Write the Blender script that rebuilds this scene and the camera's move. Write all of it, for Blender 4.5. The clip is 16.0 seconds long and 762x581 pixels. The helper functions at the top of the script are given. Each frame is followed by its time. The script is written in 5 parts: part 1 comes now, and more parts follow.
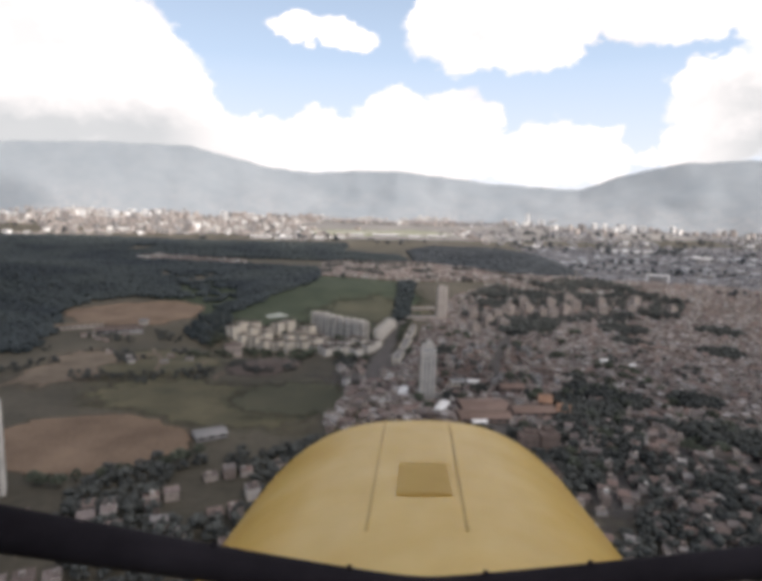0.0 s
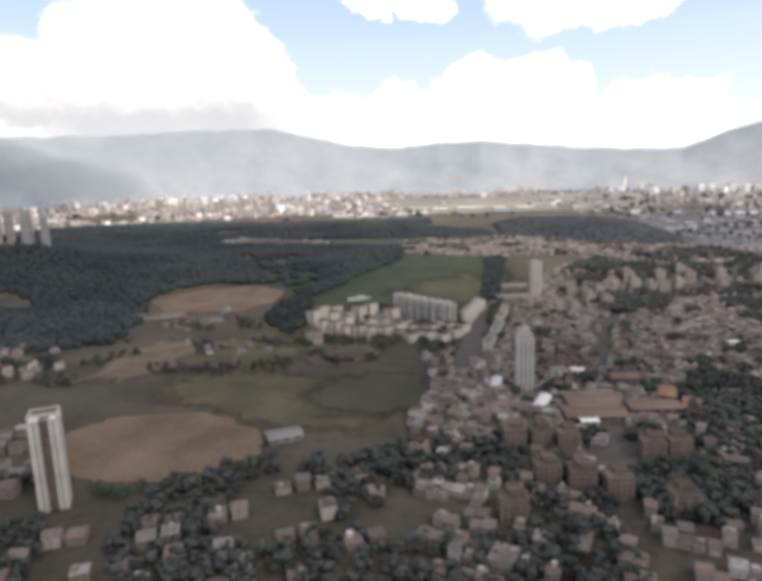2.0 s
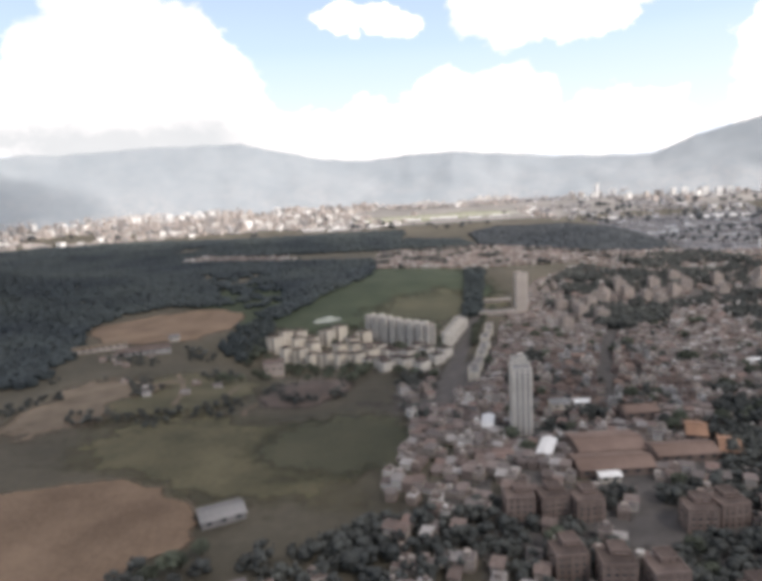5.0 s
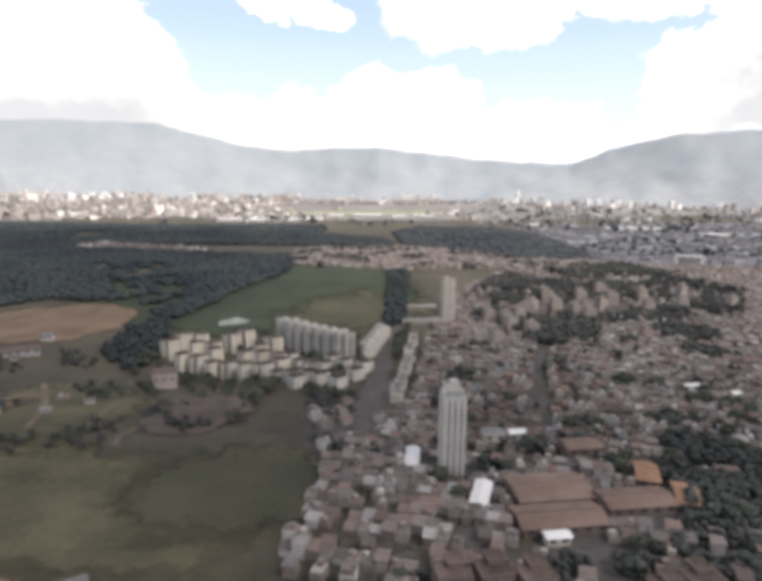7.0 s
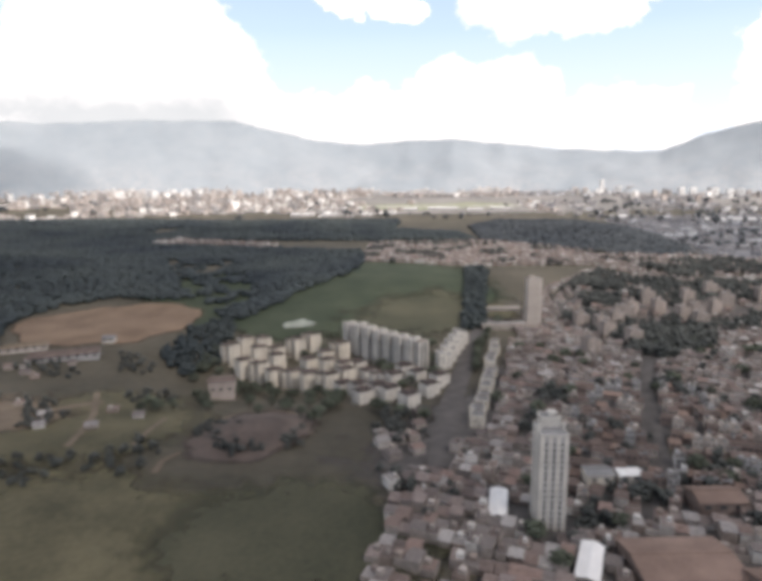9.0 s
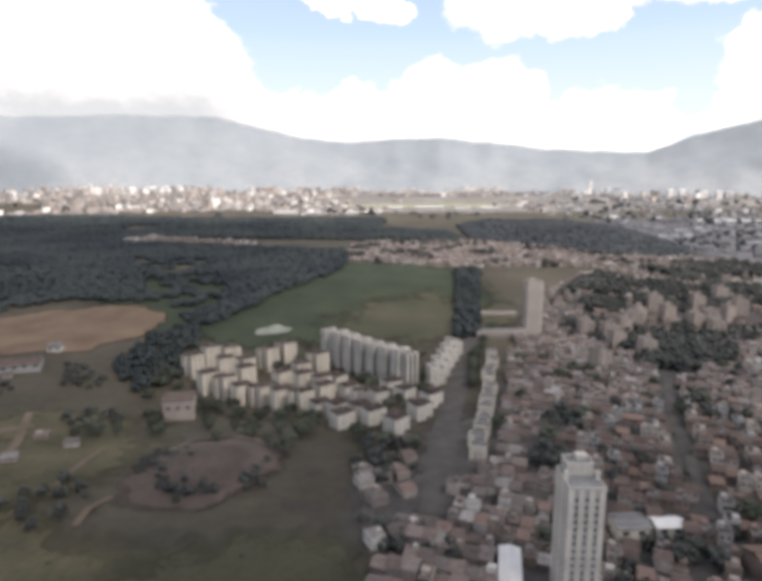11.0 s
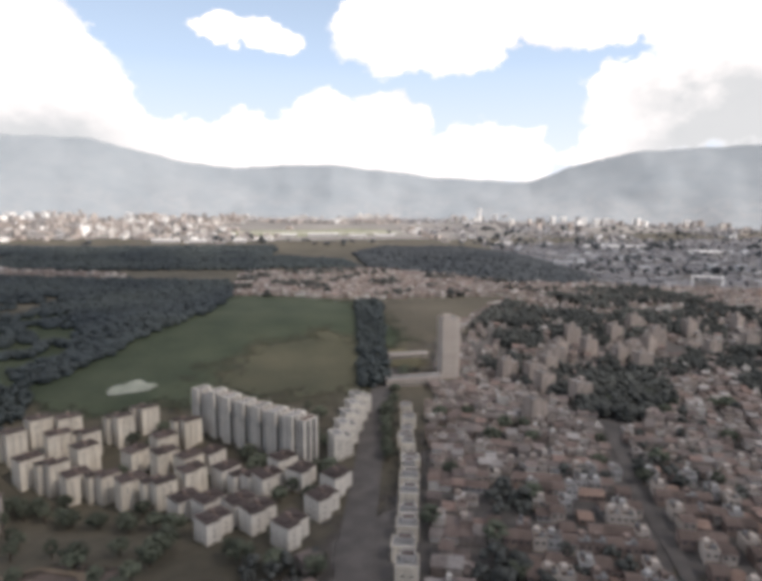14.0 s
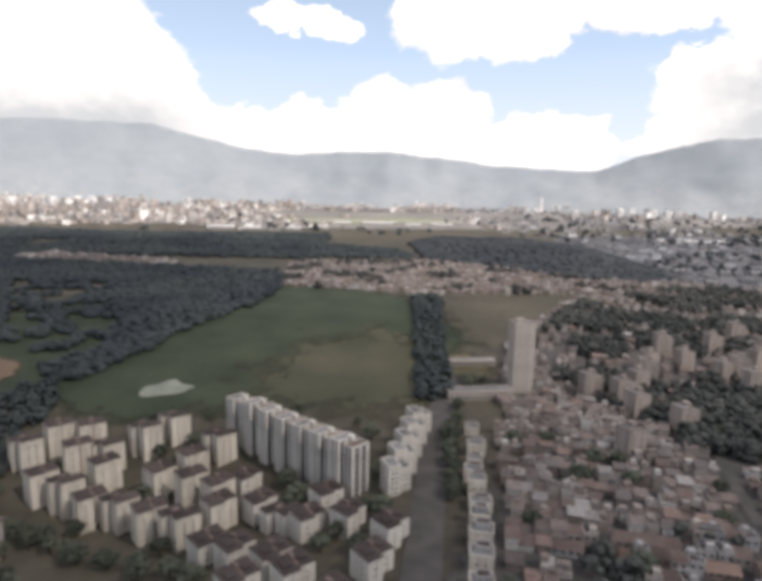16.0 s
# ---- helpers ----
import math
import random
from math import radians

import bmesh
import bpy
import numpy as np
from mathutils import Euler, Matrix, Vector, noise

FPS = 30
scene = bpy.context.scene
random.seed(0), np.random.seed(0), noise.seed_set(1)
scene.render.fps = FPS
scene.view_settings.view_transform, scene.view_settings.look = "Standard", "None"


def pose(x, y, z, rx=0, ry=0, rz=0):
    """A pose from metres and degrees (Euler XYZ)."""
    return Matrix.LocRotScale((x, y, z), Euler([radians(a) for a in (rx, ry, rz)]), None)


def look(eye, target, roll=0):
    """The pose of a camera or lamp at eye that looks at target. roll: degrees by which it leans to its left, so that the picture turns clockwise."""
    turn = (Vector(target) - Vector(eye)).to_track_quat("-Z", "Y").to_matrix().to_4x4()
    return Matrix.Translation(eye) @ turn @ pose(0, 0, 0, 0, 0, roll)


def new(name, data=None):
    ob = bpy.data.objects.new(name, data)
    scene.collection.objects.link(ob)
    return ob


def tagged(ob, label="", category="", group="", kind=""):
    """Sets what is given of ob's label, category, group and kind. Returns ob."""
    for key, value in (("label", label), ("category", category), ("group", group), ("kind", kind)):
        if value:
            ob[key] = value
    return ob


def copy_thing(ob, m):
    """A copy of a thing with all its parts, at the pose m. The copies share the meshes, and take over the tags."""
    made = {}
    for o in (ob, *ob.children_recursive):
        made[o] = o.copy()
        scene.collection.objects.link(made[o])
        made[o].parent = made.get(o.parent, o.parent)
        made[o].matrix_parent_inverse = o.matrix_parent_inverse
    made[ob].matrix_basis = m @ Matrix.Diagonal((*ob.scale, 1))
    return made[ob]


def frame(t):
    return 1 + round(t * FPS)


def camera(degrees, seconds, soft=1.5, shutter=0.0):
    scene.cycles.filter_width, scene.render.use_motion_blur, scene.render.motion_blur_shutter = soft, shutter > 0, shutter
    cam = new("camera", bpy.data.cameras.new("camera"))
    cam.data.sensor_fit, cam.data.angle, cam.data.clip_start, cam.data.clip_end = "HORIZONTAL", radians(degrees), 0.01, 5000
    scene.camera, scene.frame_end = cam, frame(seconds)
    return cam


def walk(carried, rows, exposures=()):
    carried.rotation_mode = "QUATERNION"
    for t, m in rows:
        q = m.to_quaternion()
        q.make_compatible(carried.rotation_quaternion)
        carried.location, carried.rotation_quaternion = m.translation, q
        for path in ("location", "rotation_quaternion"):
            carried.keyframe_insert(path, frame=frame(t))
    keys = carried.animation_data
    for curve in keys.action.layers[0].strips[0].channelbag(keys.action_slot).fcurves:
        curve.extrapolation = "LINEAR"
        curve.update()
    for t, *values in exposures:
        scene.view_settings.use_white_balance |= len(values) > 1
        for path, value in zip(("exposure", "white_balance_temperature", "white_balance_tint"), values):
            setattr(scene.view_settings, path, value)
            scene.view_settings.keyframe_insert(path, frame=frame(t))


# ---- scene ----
cam = camera(65.6, 16.0, soft=5.4)
PATH = [
    (0, (-0.226, 9.327, 187.34), (-0.159, 11.305, 187.053), 1.5),
    (0.5, (0.548, 23.942, 186.871), (0.56, 25.919, 186.565), 1.6),
    (1, (0.861, 38.986, 186.152), (0.798, 40.959, 185.826), -0.4),
    (1.5, (0.669, 54.309, 185.174), (0.52, 56.274, 184.828), -1.5),
    (2, (0.615, 69.648, 183.896), (0.393, 71.601, 183.529), -1.8),
    (2.5, (0.589, 85.121, 182.467), (0.295, 87.06, 182.077), -3.5),
    (3, (0.472, 100.636, 180.923), (0.111, 102.566, 180.541), -5.5),
    (3.5, (0.24, 115.9, 179.39), (-0.128, 117.828, 179.007), -3.5),
    (4, (0.143, 131.25, 177.929), (-0.183, 133.186, 177.544), -2.8),
    (4.5, (0.024, 146.921, 176.683), (-0.231, 148.873, 176.328), -5.4),
    (5, (-0.171, 163.468, 175.614), (-0.312, 165.436, 175.287), -3.3),
    (7.5, (-0.486, 257.022, 171.373), (-0.347, 258.983, 171.008), 0.4),
    (8, (0.09, 273.797, 170.568), (0.143, 275.76, 170.187), -0.8),
    (8.5, (0.949, 289.565, 169.59), (0.907, 291.529, 169.212), -0.4),
    (9, (1.122, 305.723, 168.441), (1.002, 307.685, 168.071), -0.6),
    (11.5, (-1.979, 391.109, 156.619), (-2.001, 393.074, 156.251), 0.6),
    (12, (-1.843, 408.131, 155.508), (-1.736, 410.103, 155.193), 1.0),
    (12.5, (-1.463, 425.193, 154.43), (-1.251, 427.164, 154.167), 0.8),
    (13, (-0.858, 442.049, 153.474), (-0.575, 444.014, 153.234), 1.3),
    (13.5, (-0.358, 458.854, 152.707), (-0.046, 460.813, 152.45), 1.5),
    (14, (-0.167, 475.28, 151.92), (0.118, 477.24, 151.643), 0.3),
    (14.5, (0.147, 491.067, 151.153), (0.364, 493.034, 150.866), -0.9),
    (15, (0.439, 507.575, 150.487), (0.581, 509.55, 150.206), -1.9),
    (15.5, (0.664, 524.043, 149.962), (0.765, 526.019, 149.672), -0.7),
    (16, (1.075, 540.508, 149.458), (1.182, 542.48, 149.142), 1.1),
]
walk(cam, [(t, look(e, a, r)) for t, e, a, r in PATH], exposures=[(0, 0.18, 6980, 16), (1.5, 0.28, 6980, 16), (3, 0.41, 6980, 16), (5, 0.42, 6980, 16), (9, 0.43, 6980, 16), (12, 0.31, 6980, 16), (16, 0.22, 6980, 16)])


# ---- world, sun ----
SUN_ELEV, SUN_AZ = 48.0, 128.0      # degrees; azimuth clockwise from +y


def build_world():
    """Daylight sky with broken cumulus; each cloud is a group of soft heaps given by azimuth, elevation and radii in degrees."""
    w = bpy.data.worlds.new("sky")
    scene.world = w
    w.use_nodes = True
    nt = w.node_tree
    nt.nodes.clear()
    n, l = nt.nodes, nt.links

    def math_node(op, a, b=None, clamp=False):
        k = n.new("ShaderNodeMath")
        k.operation, k.use_clamp = op, clamp
        for i, v in enumerate((a, b)):
            if v is None:
                continue
            if isinstance(v, (int, float)):
                k.inputs[i].default_value = v
            else:
                l.new(v, k.inputs[i])
        return k.outputs[0]

    sky = n.new("ShaderNodeTexSky")
    sky.sky_type, sky.sun_disc = "NISHITA", False
    sky.sun_elevation, sky.sun_rotation = radians(SUN_ELEV), radians(SUN_AZ)
    sky.dust_density, sky.air_density = 0.6, 1.0
    tc = n.new("ShaderNodeTexCoord")
    sep = n.new("ShaderNodeSeparateXYZ")
    l.new(tc.outputs["Generated"], sep.inputs[0])
    az = math_node("MULTIPLY", math_node("ARCTAN2", sep.outputs[0], sep.outputs[1]), 57.29578)
    el = math_node("MULTIPLY", math_node("ARCSINE", sep.outputs[2]), 57.29578)

    def noise_node(scale, detail, rough, shift):
        mp = n.new("ShaderNodeMapping")
        mp.inputs["Location"].default_value = (shift, shift * 0.7, shift * 1.3)
        mp.inputs["Scale"].default_value = (1, 1, 1.5)
        l.new(tc.outputs["Generated"], mp.inputs[0])
        t = n.new("ShaderNodeTexNoise")
        t.inputs["Scale"].default_value, t.inputs["Detail"].default_value, t.inputs["Roughness"].default_value = scale, detail, rough
        l.new(mp.outputs[0], t.inputs[0])
        return t.outputs[0]

    billow_a = math_node("MULTIPLY", math_node("SUBTRACT", noise_node(24, 6, 0.6, 3.1), 0.5), 4.4)
    billow_e = math_node("MULTIPLY", math_node("SUBTRACT", noise_node(26, 6, 0.6, 9.7), 0.5), 3.6)
    az2, el2 = math_node("ADD", az, billow_a), math_node("ADD", el, billow_e)
    heaps = [(-25.5, 10, 8.6, 7.2), (-21.2, 11.8, 4.7, 5.0), (-30, 10.5, 4.6, 4.6), (-18.5, 8.6, 5.0, 4.3), (-16.5, 7.6, 3.7, 2.9), (-37.5, 8.6, 5, 3.2), (-45, 8, 6, 4.5), (-24, 6, 15, 2.6),
             (-5.7, 15.5, 2.9, 1.15), (-2.0, 14.9, 3.0, 1.2),
             (10.5, 15.8, 6.7, 3.7), (15, 16.2, 6, 4), (18.2, 15.4, 2.8, 2.6), (6.0, 16.6, 2.4, 1.9), (27.5, 16.8, 8.5, 3.0), (37, 15.5, 7, 3.2),
             (33.2, 8.5, 6.3, 4.0), (29.6, 10.6, 2.9, 1.9), (39, 10, 8, 5), (30, 6, 3.4, 2.2),
             (-10, 5.2, 5.2, 2.4), (-4.3, 6.6, 2.9, 2.5), (0, 6, 4.5, 2.1), (3.0, 7.5, 4.0, 3.2), (8.8, 7.3, 3.9, 3.2), (11, 6.9, 2.0, 2.9), (17.3, 5.0, 5.0, 2.8), (21.6, 4.7, 2.6, 2.3), (5, 4.6, 17, 2.2), (28, 4.4, 5, 0.9)]
    mask = None
    for a, e, ra, re in heaps:
        da = math_node("MULTIPLY", math_node("SUBTRACT", az2, a), 1 / ra)
        de = math_node("MULTIPLY", math_node("SUBTRACT", el2, e), 1 / re)
        d = math_node("ADD", math_node("MULTIPLY", da, da), math_node("MULTIPLY", de, de))
        m = math_node("MULTIPLY", math_node("SUBTRACT", 1.2, d), 2.4, clamp=True)
        mask = m if mask is None else math_node("MAXIMUM", mask, m)
    # the rest of the sky carries broken cloud of the same kind
    other = math_node("MULTIPLY", math_node("SUBTRACT", noise_node(4.0, 6, 0.6, 21.0), 0.47), 9.0, clamp=True)
    high = math_node("MULTIPLY", math_node("SUBTRACT", el, 19.0), 0.25, clamp=True)
    side = math_node("MULTIPLY", math_node("SUBTRACT", math_node("ABSOLUTE", az), 46.0), 0.2, clamp=True)
    mask = math_node("MAXIMUM", mask, math_node("MULTIPLY", other, math_node("MAXIMUM", high, side)))
    # cloud body: sunlit heaps, greyer hollows and bases
    ramp = n.new("ShaderNodeValToRGB")
    ramp.color_ramp.elements[0].position, ramp.color_ramp.elements[0].color = 0.34, (8.6, 8.8, 9.1, 1)
    ramp.color_ramp.elements[1].position, ramp.color_ramp.elements[1].color = 0.56, (11.5, 11.5, 11.6, 1)
    l.new(noise_node(9, 6, 0.6, 5.5), ramp.inputs[0])
    haze = math_node("MULTIPLY", math_node("SUBTRACT", 34.0, el), 0.045, clamp=True)
    pale = n.new("ShaderNodeMix")
    pale.data_type = "RGBA"
    l.new(math_node("MULTIPLY", haze, 0.8), pale.inputs[0])
    l.new(sky.outputs[0], pale.inputs[6])
    pale.inputs[7].default_value = (5.6, 7.6, 10.15, 1)
    mix = n.new("ShaderNodeMix")
    mix.data_type = "RGBA"
    l.new(mask, mix.inputs[0])
    l.new(pale.outputs[2], mix.inputs[6])
    l.new(ramp.outputs[0], mix.inputs[7])
    # grey undersides of the large heaps at both ends of the valley
    ends = math_node("MULTIPLY", math_node("SUBTRACT", math_node("ABSOLUTE", math_node("SUBTRACT", az, 8.0)), 18.0), 0.12, clamp=True)
    under = math_node("MULTIPLY", math_node("MULTIPLY", math_node("SUBTRACT", math_node("ADD", 9.4, math_node("MULTIPLY", math_node("MULTIPLY", math_node("SUBTRACT", az, 22.0), 0.1, clamp=True), 4.0)), el2), 0.3, clamp=True), ends)
    under = math_node("MULTIPLY", under, math_node("MULTIPLY", math_node("SUBTRACT", noise_node(7, 5, 0.6, 13.0), 0.2), 4.0, clamp=True))
    # thin white haze low over the ranges, behind the grey bases
    low = n.new("ShaderNodeMix")
    low.data_type = "RGBA"
    l.new(math_node("MULTIPLY", math_node("SUBTRACT", 13.0, el), 0.05, clamp=True), low.inputs[0])
    l.new(mix.outputs[2], low.inputs[6])
    low.inputs[7].default_value = (9.6, 9.9, 10.2, 1)
    grey = n.new("ShaderNodeMix")
    grey.data_type = "RGBA"
    l.new(math_node("MULTIPLY", math_node("MULTIPLY", under, mask), 0.85), grey.inputs[0])
    l.new(low.outputs[2], grey.inputs[6])
    grey.inputs[7].default_value = (5.3, 5.9, 6.3, 1)
    bg = n.new("ShaderNodeBackground")
    bg.inputs[1].default_value = 0.1
    l.new(grey.outputs[2], bg.inputs[0])
    out = n.new("ShaderNodeOutputWorld")
    l.new(bg.outputs[0], out.inputs[0])


build_world()
sun_data = bpy.data.lights.new("sun", "SUN")
sun_data.energy, sun_data.angle, sun_data.color = 4.8, radians(1.0), (1.0, 0.96, 0.91)
sun = new("sun", sun_data)
sun.matrix_world = look((900, -900, 2500), (900 - math.sin(radians(SUN_AZ)) * math.cos(radians(SUN_ELEV)),
                                               -900 - math.cos(radians(SUN_AZ)) * math.cos(radians(SUN_ELEV)),
                                               2500 - math.sin(radians(SUN_ELEV))))


# ---- materials ----
def material(name, dark, light, scale=0.2, fine=2.0, rough=0.9, bump=0.3, vary="", spread=0.35, metal=0.0):
    """A weathered surface: coarse stains and fine grain between two colours, with relief.
    vary: '', 'object' or 'island', for a change of tone from piece to piece."""
    m = bpy.data.materials.new(name)
    m.use_nodes = True
    nt = m.node_tree
    n, l = nt.nodes, nt.links
    b = n["Principled BSDF"]
    b.inputs["Roughness"].default_value, b.inputs["Metallic"].default_value = rough, metal
    b.inputs["Specular IOR Level"].default_value = 0.25
    tc = n.new("ShaderNodeTexCoord")
    big, small = n.new("ShaderNodeTexNoise"), n.new("ShaderNodeTexNoise")
    for t, s, d in ((big, scale, 5), (small, fine, 3)):
        t.inputs["Scale"].default_value, t.inputs["Detail"].default_value = s, d
        l.new(tc.outputs["Object"], t.inputs[0])
    add = n.new("ShaderNodeMath")
    add.operation = "MULTIPLY_ADD"
    l.new(small.outputs[0], add.inputs[0])
    add.inputs[1].default_value = 0.45
    l.new(big.outputs[0], add.inputs[2])
    ramp = n.new("ShaderNodeValToRGB")
    ramp.color_ramp.elements[0].position, ramp.color_ramp.elements[0].color = 0.5, (*dark, 1)
    ramp.color_ramp.elements[1].position, ramp.color_ramp.elements[1].color = 0.95, (*light, 1)
    l.new(add.outputs[0], ramp.inputs[0])
    col = ramp.outputs[0]
    if vary:
        src = n.new("ShaderNodeObjectInfo").outputs["Random"] if vary == "object" else n.new("ShaderNodeNewGeometry").outputs["Random Per Island"]
        hsv = n.new("ShaderNodeHueSaturation")
        mr = n.new("ShaderNodeMapRange")
        mr.inputs[3].default_value, mr.inputs[4].default_value = 1 - spread, 1 + spread
        l.new(src, mr.inputs[0])
        l.new(mr.outputs[0], hsv.inputs["Value"])
        l.new(col, hsv.inputs["Color"])
        col = hsv.outputs[0]
    l.new(col, b.inputs["Base Color"])
    if bump:
        bp = n.new("ShaderNodeBump")
        bp.inputs["Strength"].default_value, bp.inputs["Distance"].default_value = bump, 0.3
        l.new(small.outputs[0], bp.inputs["Height"])
        l.new(bp.outputs[0], b.inputs["Normal"])
    return m


def palette(name, colours, rough=0.9, fine=0.6):
    """A surface whose pieces each take one of several colours, with stains."""
    m = bpy.data.materials.new(name)
    m.use_nodes = True
    n, l = m.node_tree.nodes, m.node_tree.links
    b = n["Principled BSDF"]
    b.inputs["Roughness"].default_value = rough
    b.inputs["Specular IOR Level"].default_value = 0.2
    ramp = n.new("ShaderNodeValToRGB")
    ramp.color_ramp.interpolation = "CONSTANT"
    els = ramp.color_ramp.elements
    while len(els) < len(colours):
        els.new(0.5)
    for i, c in enumerate(colours):
        els[i].position, els[i].color = i / len(colours), (*c, 1)
    l.new(n.new("ShaderNodeNewGeometry").outputs["Random Per Island"], ramp.inputs[0])
    tc, t = n.new("ShaderNodeTexCoord"), n.new("ShaderNodeTexNoise")
    t.inputs["Scale"].default_value, t.inputs["Detail"].default_value = fine, 4
    l.new(tc.outputs["Object"], t.inputs[0])
    mr = n.new("ShaderNodeMapRange")
    mr.inputs[1].default_value, mr.inputs[2].default_value, mr.inputs[3].default_value, mr.inputs[4].default_value = 0.3, 0.7, 0.65, 1.15
    l.new(t.outputs[0], mr.inputs[0])
    hsv = n.new("ShaderNodeHueSaturation")
    l.new(mr.outputs[0], hsv.inputs["Value"])
    l.new(ramp.outputs[0], hsv.inputs["Color"])
    l.new(hsv.outputs[0], b.inputs["Base Color"])
    return m


M_GROUND = material("scrub_ground", (0.046, 0.043, 0.032), (0.096, 0.086, 0.065), 0.012, 0.15)
M_GRASS = material("grass", (0.022, 0.034, 0.02), (0.05, 0.062, 0.038), 0.02, 0.3)
M_ROUGH = material("rough_grass", (0.055, 0.053, 0.032), (0.12, 0.108, 0.066), 0.025, 0.25)
M_EARTH = material("bare_earth", (0.105, 0.073, 0.05), (0.2, 0.143, 0.1), 0.02, 0.4)
M_WORN = material("worn_park_grass", (0.036, 0.04, 0.025), (0.078, 0.076, 0.049), 0.015, 0.3)
M_BROWN = material("brown_scrub", (0.060, 0.048, 0.043), (0.123, 0.098, 0.085), 0.04, 0.4)
M_PALEGRASS = material("pale_airfield_grass", (0.15, 0.165, 0.11), (0.24, 0.25, 0.17), 0.01, 0.05)
M_CONCRETE = material("concrete", (0.36, 0.36, 0.35), (0.52, 0.52, 0.5), 0.03, 0.4)
# paler than near ground: haze under the far city is in the colour
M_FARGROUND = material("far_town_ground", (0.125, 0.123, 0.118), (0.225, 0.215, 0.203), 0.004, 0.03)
# bluish grey stands for the haze over the eastern district
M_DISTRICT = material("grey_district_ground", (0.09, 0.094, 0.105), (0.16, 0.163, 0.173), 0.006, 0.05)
M_SAND = material("pale_earth", (0.10, 0.08, 0.059), (0.185, 0.148, 0.11), 0.05, 0.5)
M_ASPHALT = material("asphalt", (0.06, 0.057, 0.056), (0.105, 0.098, 0.094), 0.1, 2.0)
M_WATER = material("still_water", (0.14, 0.155, 0.115), (0.24, 0.25, 0.19), 0.05, 0.5, rough=0.2, bump=0.05)
# pale blue-grey because distance haze is mixed into the slope colours
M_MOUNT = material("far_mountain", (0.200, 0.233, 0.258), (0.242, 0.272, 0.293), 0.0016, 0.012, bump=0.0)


def add_towns_and_haze(m):
    """Pale mottling over the lower slopes of the ranges: quarters of houses, and valley haze put into the colour."""
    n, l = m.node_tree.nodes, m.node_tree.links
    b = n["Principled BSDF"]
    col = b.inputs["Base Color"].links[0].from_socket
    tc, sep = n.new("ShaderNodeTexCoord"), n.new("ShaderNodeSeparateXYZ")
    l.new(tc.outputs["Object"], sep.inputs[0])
    # lighter towards the foot, for built-up slopes and painted haze together
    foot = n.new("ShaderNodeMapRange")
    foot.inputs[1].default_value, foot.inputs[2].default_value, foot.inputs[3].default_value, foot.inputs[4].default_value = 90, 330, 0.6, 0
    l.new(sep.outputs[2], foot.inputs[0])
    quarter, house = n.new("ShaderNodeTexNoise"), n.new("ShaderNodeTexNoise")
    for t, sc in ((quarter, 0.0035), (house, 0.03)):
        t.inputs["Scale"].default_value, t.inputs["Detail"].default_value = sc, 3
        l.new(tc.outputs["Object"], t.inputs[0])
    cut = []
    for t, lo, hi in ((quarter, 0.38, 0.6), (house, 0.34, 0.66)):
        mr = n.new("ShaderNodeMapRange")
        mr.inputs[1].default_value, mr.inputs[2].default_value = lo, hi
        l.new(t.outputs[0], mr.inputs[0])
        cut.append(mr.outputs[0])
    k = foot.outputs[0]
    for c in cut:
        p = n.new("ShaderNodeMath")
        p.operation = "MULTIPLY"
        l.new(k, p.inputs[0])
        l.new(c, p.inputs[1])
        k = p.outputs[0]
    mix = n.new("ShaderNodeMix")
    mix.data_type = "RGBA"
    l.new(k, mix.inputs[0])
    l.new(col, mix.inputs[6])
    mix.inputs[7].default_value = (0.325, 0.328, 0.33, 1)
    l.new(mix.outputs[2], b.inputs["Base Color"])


add_towns_and_haze(M_MOUNT)
M_CREAM = material("cream_render", (0.432, 0.397, 0.337), (0.648, 0.605, 0.529), 0.08, 0.9, vary="object", spread=0.14)
M_WHITE = material("white_render", (0.418, 0.396, 0.358), (0.660, 0.632, 0.578), 0.07, 0.9, vary="object", spread=0.1)
M_BEIGE = material("beige_render", (0.33, 0.295, 0.265), (0.46, 0.415, 0.375), 0.07, 0.9, vary="object", spread=0.12)
M_FLATS = material("mauve_beige_render", (0.25, 0.215, 0.195), (0.37, 0.325, 0.295), 0.07, 0.9, vary="object", spread=0.15)
M_GREYWALL = material("grey_render", (0.26, 0.26, 0.26), (0.4, 0.39, 0.38), 0.07, 0.9, vary="object", spread=0.15)
M_OLDCONCRETE = material("weathered_concrete", (0.15, 0.15, 0.15), (0.25, 0.243, 0.238), 0.05, 0.6, vary="object", spread=0.15)
M_BRICK = material("brick_facing", (0.13, 0.10, 0.09), (0.235, 0.185, 0.162), 0.1, 1.2, vary="object", spread=0.25)
M_TILE = material("brown_roof_tile", (0.065, 0.05, 0.046), (0.15, 0.115, 0.10), 0.12, 1.5, vary="object", spread=0.3)
M_TILEDARK = material("dark_brown_roof", (0.042, 0.034, 0.033), (0.095, 0.074, 0.068), 0.12, 1.5, vary="object", spread=0.25)
M_TERRA = material("terracotta_roof", (0.135, 0.095, 0.078), (0.24, 0.172, 0.143), 0.06, 1.2, vary="object", spread=0.2)
M_ORANGE = material("orange_clay_roof", (0.20, 0.115, 0.075), (0.33, 0.20, 0.135), 0.08, 1.2, vary="object", spread=0.15)
M_ROOFGREY = material("grey_roof_sheet", (0.12, 0.12, 0.125), (0.25, 0.25, 0.25), 0.1, 1.0, vary="object", spread=0.3)
